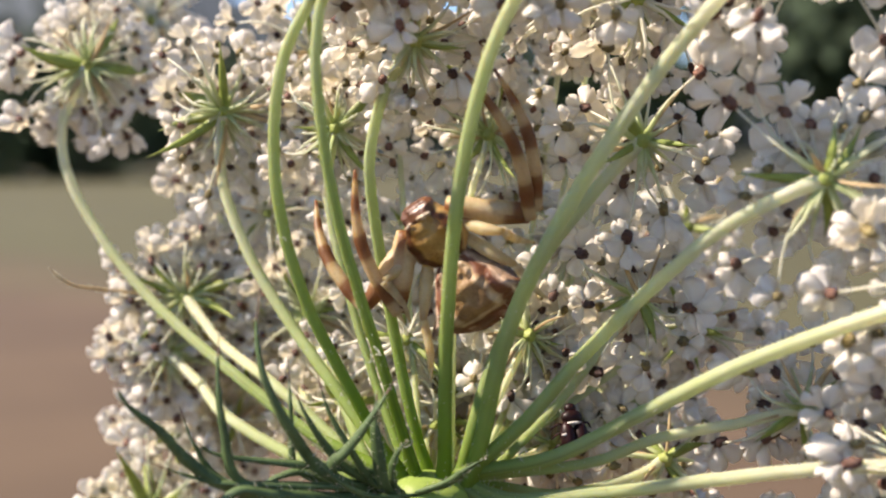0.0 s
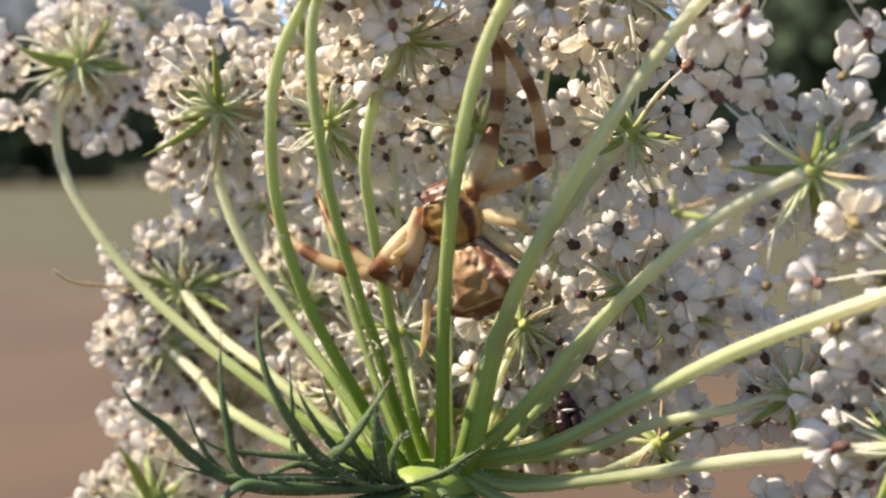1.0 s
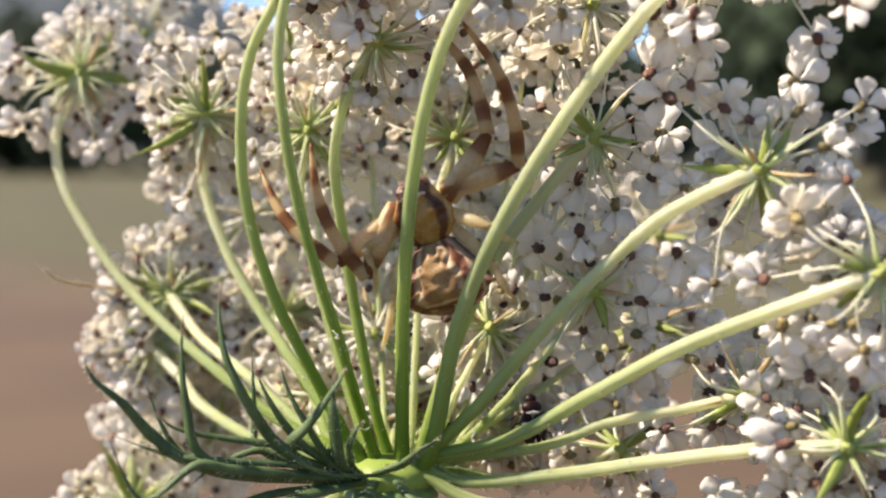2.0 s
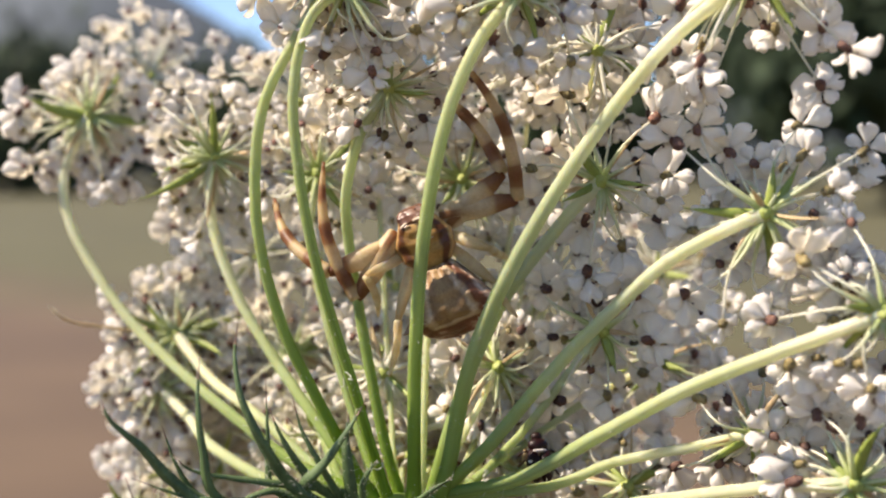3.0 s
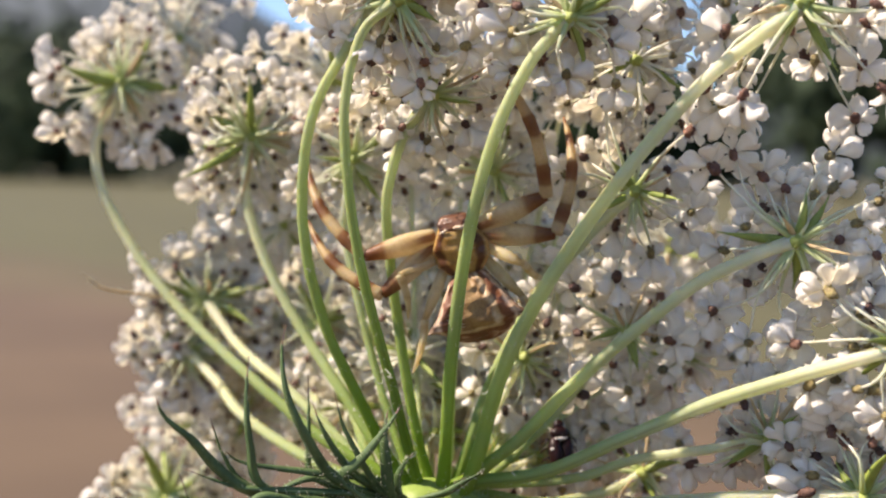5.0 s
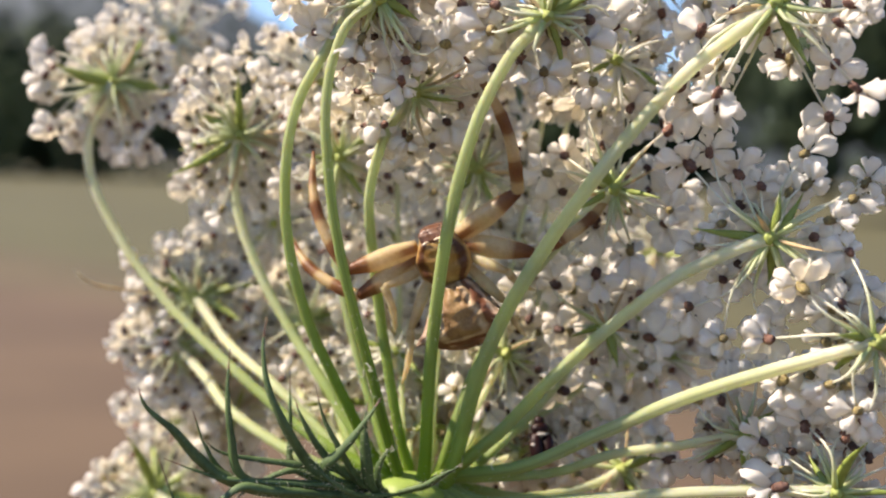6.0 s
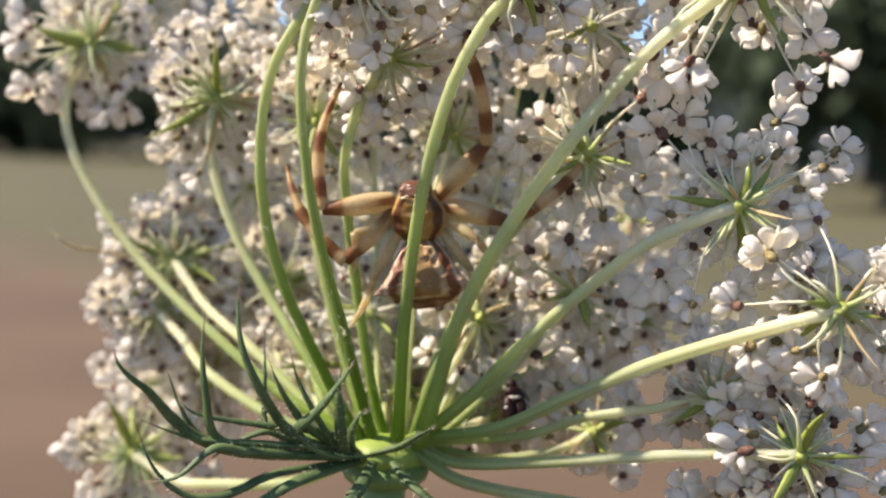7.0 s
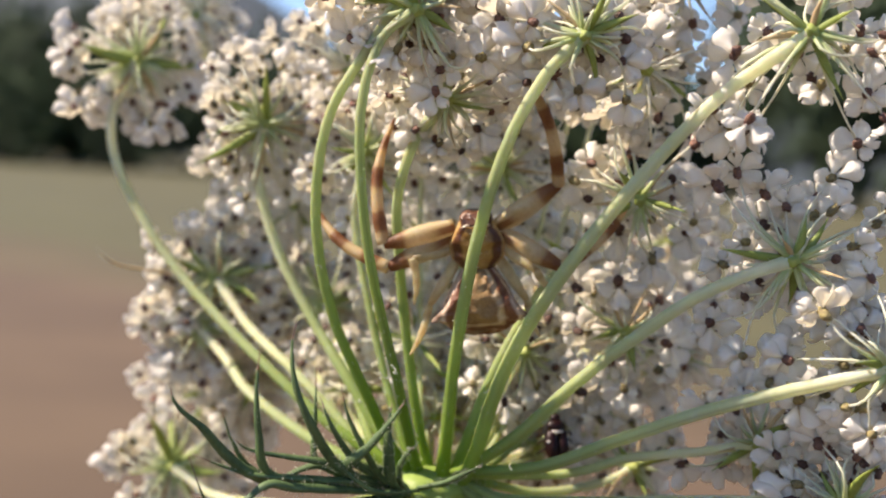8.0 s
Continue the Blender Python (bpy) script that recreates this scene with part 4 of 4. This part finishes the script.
CRAWL = [
    (0.0, 0.45, -1.48, 634.28, 105.1, -31.7, -19.0),
    (0.5, 0.89, -1.51, 633.86, 105.8, -28.2, -21.3),
    (1.0, 1.73, -1.44, 634.96, 102.5, -21.0, -21.3),
    (2.5, 2.05, -1.42, 635.18, 98.4, -17.8, -12.8),
    (3.0, 1.65, -1.37, 636.04, 97.0, -22.2, -7.4),
    (3.5, 1.12, -1.31, 636.97, 93.9, -11.7, 0.8),
    (4.0, 0.66, -1.27, 637.57, 94.2, -8.8, 0.5),
    (4.2, 1.59, -1.25, 637.88, 93.9, -9.6, -2.1),
    (5.5, 1.49, -1.46, 634.59, 96.3, -18.4, -6.3),
    (6.0, 1.64, -1.45, 634.83, 96.8, -19.4, -6.9),
    (6.5, 1.56, -1.44, 634.87, 96.7, -17.4, -7.2),
    (7.0, 1.66, -1.41, 635.34, 94.6, -7.1, -2.4),
    (7.5, 1.70, -1.36, 636.23, 94.8, -7.1, -5.1),
    (8.0, 2.09, -1.36, 636.18, 94.7, -6.6, -2.0),
]


# ---- small black beetle in the florets ----
def make_beetle():
    root = tagged(new("beetle"), "small black beetle with pale marks, sitting among the florets", "beetle")
    for s in (-1, 1):
        vf = ellipsoid(0.52 * MM, 1.2 * MM, 0.6 * MM, 14, 10)
        rough = [Vector(q) + Vector((0, 0, 0.06 * MM * noise.noise(Vector(q) * 2600))) for q in vf[0]]
        part("wing_case", mesh_of("wing_case", rough, vf[1], [BLACK]), root, "glossy blackish-brown wing case", m=pose(s * 0.42 * MM, 0, 0, 0, 0, s * -3))
    part("thorax", mesh_of("thorax", *ellipsoid(0.72 * MM, 0.5 * MM, 0.48 * MM, 14, 8), [BLACK]), root, m=pose(0, 1.4 * MM, 0))
    part("head", mesh_of("head", *ellipsoid(0.42 * MM, 0.36 * MM, 0.33 * MM, 10, 6), [BLACK]), root, m=pose(0, 1.98 * MM, -0.05 * MM))
    part("pale_mark", mesh_of("pale_mark", *ellipsoid(0.3 * MM, 0.1 * MM, 0.08 * MM, 8, 6), [PALE_SPOT]), root, "whitish streak on the wing case", m=pose(-0.7 * MM, 0.25 * MM, 0.42 * MM))
    part("pale_band", mesh_of("pale_band", *ellipsoid(0.62 * MM, 0.12 * MM, 0.42 * MM, 12, 8), [PALE_SPOT]), root, "whitish band behind the thorax", m=pose(0, 0.98 * MM, 0.1 * MM))
    for s in (-1, 1):
        for y in (0.9, 0.3, -0.4):
            path = smooth_path([(s * 0.4 * MM, y * MM, -0.2 * MM), (s * 1.0 * MM, (y + 0.1) * MM, 0.0), (s * 1.4 * MM, (y - 0.2) * MM, -0.5 * MM)], 3)
            part("leg", mesh_of("leg", *tube(path, [0.07 * MM] * len(path), 5), [BLACK]), root)
    return root


beetle = make_beetle()
BEETLE_SEAT = pose(0.00923, 0.00305, 0.62070, 70, 0, 15)

LEG_R1 = spider_leg((1.55, 1.10, -0.25), 5.0, 9.6, 1, True)
LEG_R2 = spider_leg((1.80, 0.40, -0.25), 4.7, 8.6, 1, True)
LEG_R3 = spider_leg((1.75, -0.40, -0.30), 3.2, 3.2, 1, False)
LEG_R4 = spider_leg((1.40, -1.15, -0.30), 3.6, 2.6, 1, False)
LEG_L1 = spider_leg((-1.55, 1.10, -0.25), 4.9, 9.0, -1, True)
LEG_L2 = spider_leg((-1.80, 0.40, -0.25), 4.7, 8.2, -1, True)
LEG_L3 = spider_leg((-1.75, -0.40, -0.30), 3.0, 3.2, -1, False)
LEG_L4 = spider_leg((-1.40, -1.15, -0.30), 3.8, 3.6, -1, False)


def motions():
    walk(plant, SWAY)
    walk(spider, [(t, between(SWAY, t) @ pose(x * MM, y * MM, z * MM, a, b, c)) for t, x, y, z, a, b, c in CRAWL])
    walk(beetle, [(t, m @ BEETLE_SEAT) for t, m in SWAY])
    step(LEG_R1, [(0.0, (0.731, -0.680, -0.057), (0.218, 0.966, 0.139)), (0.5, (0.957, -0.202, -0.208), (0.300, 0.944, 0.139)), (1.0, (0.965, -0.116, -0.234), (0.064, 0.988, 0.139)), (2.5, (0.989, -0.008, -0.145), (-0.048, 0.989, 0.139)), (3.0, (0.979, -0.203, -0.032), (0.024, 0.990, 0.139)), (3.5, (0.985, -0.137, 0.104), (-0.181, 0.974, 0.139)), (4.0, (0.988, -0.111, 0.112), (-0.196, 0.971, 0.139)), (4.2, (0.988, -0.111, 0.104), (-0.242, 0.960, 0.139)), (5.5, (0.916, 0.340, 0.213), (-0.071, 0.988, 0.139)), (6.0, (0.922, 0.347, 0.171), (-0.057, 0.989, 0.139)), (6.5, (0.886, 0.462, -0.046), (-0.118, 0.983, 0.139)), (7.0, (0.687, 0.691, 0.227), (-0.238, 0.961, 0.140)), (7.5, (0.815, 0.559, 0.154), (-0.280, 0.950, 0.140)), (8.0, (0.817, 0.553, 0.165), (-0.326, 0.935, 0.139))])
    step(LEG_R2, [(0.0, (0.839, -0.535, -0.102), (0.300, 0.949, -0.095)), (0.5, (0.930, 0.247, -0.274), (-0.042, 0.905, -0.423)), (1.0, (0.598, 0.768, -0.230), (0.177, 0.889, -0.423)), (2.5, (0.864, 0.474, -0.173), (-0.390, 0.818, -0.423)), (3.0, (0.942, 0.331, -0.064), (-0.348, 0.834, -0.429)), (3.5, (0.887, 0.460, 0.033), (-0.490, 0.745, -0.453)), (4.0, (0.919, 0.393, 0.026), (-0.492, 0.740, -0.458)), (4.2, (0.898, 0.438, 0.021), (-0.526, 0.720, -0.453)), (5.5, (0.832, -0.510, 0.218), (0.740, 0.438, -0.510)), (6.0, (0.900, -0.372, 0.228), (0.780, 0.281, -0.560)), (6.5, (0.871, -0.428, 0.241), (0.792, 0.454, -0.409)), (7.0, (0.915, -0.240, 0.324), (0.723, 0.518, -0.458)), (7.5, (0.884, -0.335, 0.327), (0.709, 0.503, -0.494)), (8.0, (0.816, -0.429, 0.387), (0.651, 0.546, -0.527))])
    step(LEG_R3, [(0.0, (0.698, -0.464, 0.546), (0.148, -0.604, -0.783)), (0.5, (0.725, -0.461, 0.512), (0.123, -0.600, -0.790)), (1.0, (0.752, -0.431, 0.499), (0.069, -0.476, -0.877)), (2.5, (0.714, -0.463, 0.526), (0.257, -0.591, -0.765)), (3.0, (0.653, -0.517, 0.553), (0.286, -0.452, -0.845)), (3.5, (0.603, -0.452, 0.658), (0.406, -0.504, -0.762)), (4.0, (0.614, -0.426, 0.664), (0.489, -0.639, -0.595)), (4.2, (0.632, -0.422, 0.650), (0.507, -0.647, -0.569)), (5.5, (0.691, -0.480, 0.540), (0.327, -0.559, -0.762)), (6.0, (0.688, -0.472, 0.551), (0.405, -0.693, -0.597)), (6.5, (0.696, -0.448, 0.561), (0.416, -0.706, -0.573)), (7.0, (0.685, -0.428, 0.589), (0.409, -0.590, -0.696)), (7.5, (0.693, -0.394, 0.604), (0.413, -0.626, -0.661)), (8.0, (0.658, -0.404, 0.635), (0.533, -0.698, -0.479))])
    step(LEG_R4, [(0.0, (0.501, -0.819, 0.278), (0.193, -0.964, 0.184)), (0.5, (0.507, -0.825, 0.251), (0.196, -0.962, 0.192)), (1.0, (0.542, -0.808, 0.231), (0.208, -0.962, 0.179)), (2.5, (0.517, -0.835, 0.191), (0.210, -0.963, 0.168)), (3.0, (0.478, -0.866, 0.147), (0.175, -0.974, 0.141)), (3.5, (0.499, -0.833, 0.239), (0.215, -0.952, 0.216)), (4.0, (0.507, -0.837, 0.205), (0.244, -0.933, 0.265)), (4.2, (0.523, -0.830, 0.193), (0.247, -0.936, 0.252)), (5.5, (0.491, -0.863, 0.123), (0.229, -0.950, 0.214)), (6.0, (0.483, -0.861, 0.160), (0.242, -0.937, 0.253)), (6.5, (0.493, -0.850, 0.184), (0.229, -0.933, 0.279)), (7.0, (0.527, -0.829, 0.188), (0.215, -0.941, 0.261)), (7.5, (0.534, -0.813, 0.233), (0.268, -0.911, 0.312)), (8.0, (0.515, -0.815, 0.266), (0.275, -0.902, 0.333))])
    step(LEG_L1, [(0.0, (-0.551, -0.753, 0.361), (0.292, 0.947, -0.133)), (0.5, (-0.626, -0.748, 0.219), (-0.327, 0.772, -0.545)), (1.0, (-0.536, -0.745, 0.397), (-0.453, 0.792, -0.409)), (2.5, (-0.687, -0.646, 0.333), (0.149, 0.987, -0.055)), (3.0, (-0.788, -0.572, 0.227), (0.155, 0.981, -0.118)), (3.5, (-0.735, -0.621, -0.273), (-0.056, 0.979, -0.194)), (4.0, (-0.770, -0.608, -0.195), (-0.473, 0.535, -0.700)), (4.2, (-0.855, -0.497, 0.151), (-0.474, 0.649, -0.595)), (5.5, (-0.969, 0.089, 0.229), (-0.342, 0.816, -0.467)), (6.0, (-0.971, 0.023, 0.237), (-0.044, 0.890, -0.453)), (6.5, (-0.945, -0.188, 0.266), (0.468, 0.867, -0.170)), (7.0, (-0.989, -0.035, 0.147), (0.200, 0.904, -0.377)), (7.5, (-0.978, -0.125, 0.166), (0.193, 0.888, -0.417)), (8.0, (-0.978, -0.163, 0.131), (0.115, 0.890, -0.440))])
    step(LEG_L2, [(0.0, (-0.845, -0.341, 0.413), (-0.043, 0.824, -0.565)), (0.5, (-0.863, -0.231, 0.450), (-0.058, 0.959, -0.278)), (1.0, (-0.829, -0.319, 0.459), (-0.668, 0.691, -0.275)), (2.5, (-0.902, -0.250, 0.352), (-0.260, 0.915, -0.310)), (3.0, (-0.971, 0.028, 0.236), (-0.315, 0.700, -0.641)), (3.5, (-0.814, -0.559, 0.157), (-0.396, 0.648, -0.650)), (4.0, (-0.835, -0.528, -0.158), (-0.301, 0.664, -0.685)), (4.2, (-0.886, -0.437, 0.156), (-0.429, 0.710, -0.559)), (5.5, (-0.843, -0.465, 0.270), (-0.607, 0.656, -0.448)), (6.0, (-0.936, -0.228, 0.270), (-0.520, 0.622, -0.586)), (6.5, (-0.948, -0.181, 0.261), (-0.193, 0.790, -0.581)), (7.0, (-0.719, -0.656, 0.228), (-0.462, 0.778, -0.425)), (7.5, (-0.746, -0.608, 0.270), (-0.515, 0.633, -0.578)), (8.0, (-0.915, -0.363, 0.179), (-0.673, 0.509, -0.537))])
    step(LEG_L3, [(0.0, (-0.649, 0.004, 0.761), (-0.131, -0.970, -0.205)), (0.5, (-0.649, 0.008, 0.761), (-0.197, -0.950, -0.243)), (1.0, (-0.647, -0.038, 0.762), (-0.270, -0.889, -0.371)), (2.5, (-0.727, -0.058, 0.684), (-0.130, -0.959, -0.251)), (3.0, (-0.792, -0.052, 0.609), (-0.193, -0.878, -0.437)), (3.5, (-0.845, -0.079, 0.529), (-0.067, -0.929, -0.365)), (4.0, (-0.853, -0.069, 0.517), (0.010, -0.992, -0.128)), (4.2, (-0.858, -0.095, 0.505), (0.016, -0.995, -0.102)), (5.5, (-0.826, -0.051, 0.561), (-0.181, -0.954, -0.238)), (6.0, (-0.834, -0.030, 0.552), (-0.076, -0.996, 0.056)), (6.5, (-0.832, -0.033, 0.554), (-0.105, -0.994, -0.011)), (7.0, (-0.863, -0.095, 0.496), (-0.170, -0.955, -0.242)), (7.5, (-0.865, -0.090, 0.493), (-0.142, -0.981, -0.134)), (8.0, (-0.889, -0.073, 0.452), (-0.025, -0.996, 0.081))])
    step(LEG_L4, [(0.0, (-0.472, -0.684, 0.555), (-0.404, -0.868, 0.290)), (0.5, (-0.479, -0.684, 0.550), (-0.516, -0.838, 0.178)), (1.0, (-0.456, -0.716, 0.529), (-0.490, -0.847, 0.206)), (2.5, (-0.509, -0.749, 0.424), (-0.449, -0.831, 0.329)), (3.0, (-0.559, -0.756, 0.340), (-0.502, -0.831, 0.241)), (3.5, (-0.549, -0.774, 0.317), (-0.421, -0.880, 0.218)), (4.0, (-0.550, -0.776, 0.310), (-0.405, -0.876, 0.263)), (4.2, (-0.543, -0.800, 0.255), (-0.426, -0.869, 0.250)), (5.5, (-0.577, -0.773, 0.262), (-0.424, -0.854, 0.302)), (6.0, (-0.582, -0.759, 0.292), (-0.412, -0.847, 0.336)), (6.5, (-0.570, -0.759, 0.315), (-0.477, -0.801, 0.361)), (7.0, (-0.549, -0.800, 0.240), (-0.500, -0.816, 0.290)), (7.5, (-0.537, -0.793, 0.286), (-0.413, -0.844, 0.342)), (8.0, (-0.555, -0.789, 0.261), (-0.405, -0.854, 0.328))])


SWAY = [
    (0.0, pose(-0.00046, -0.00421, 0.00001, -0.39, 0.05, 0.68)),
    (0.5, pose(-0.00075, -0.00188, 0.00000, -0.17, 0.07, 1.02)),
    (1.0, pose(-0.00092, 0.00568, 0.00003, 0.53, 0.07, 1.12)),
    (1.2, pose(-0.00117, 0.00137, 0.00000, 0.13, 0.10, 1.46)),
    (2.3, pose(0.00108, -0.03243, 0.00085, -2.99, -0.27, -3.26)),
    (2.5, pose(0.00082, -0.01176, 0.00011, -1.08, -0.10, -1.38)),
    (3.0, pose(0.00024, -0.03413, 0.00094, -3.15, -0.09, -1.32)),
    (3.5, pose(0.00000, -0.00000, 0.00000, -0.00, -0.00, -0.00)),
    (4.0, pose(-0.00093, 0.03068, 0.00076, 2.84, 0.05, 0.81)),
    (4.2, pose(-0.00268, 0.02761, 0.00062, 2.56, 0.13, 2.65)),
    (5.3, pose(-0.00061, 0.02580, 0.00054, 2.38, 0.03, 0.54)),
    (5.5, pose(0.00043, -0.00229, 0.00000, -0.21, -0.04, -0.65)),
    (6.0, pose(-0.00040, 0.02073, 0.00035, 1.92, 0.02, 0.48)),
    (6.5, pose(-0.00092, 0.04045, 0.00132, 3.74, 0.00, 1.25)),
    (7.0, pose(0.00019, 0.03178, 0.00082, 2.94, -0.02, 0.07)),
    (7.5, pose(-0.00408, 0.06529, 0.00346, 6.06, 0.07, 2.94)),
    (8.0, pose(-0.00350, 0.05964, 0.00289, 5.53, 0.09, 2.40)),
]
motions()
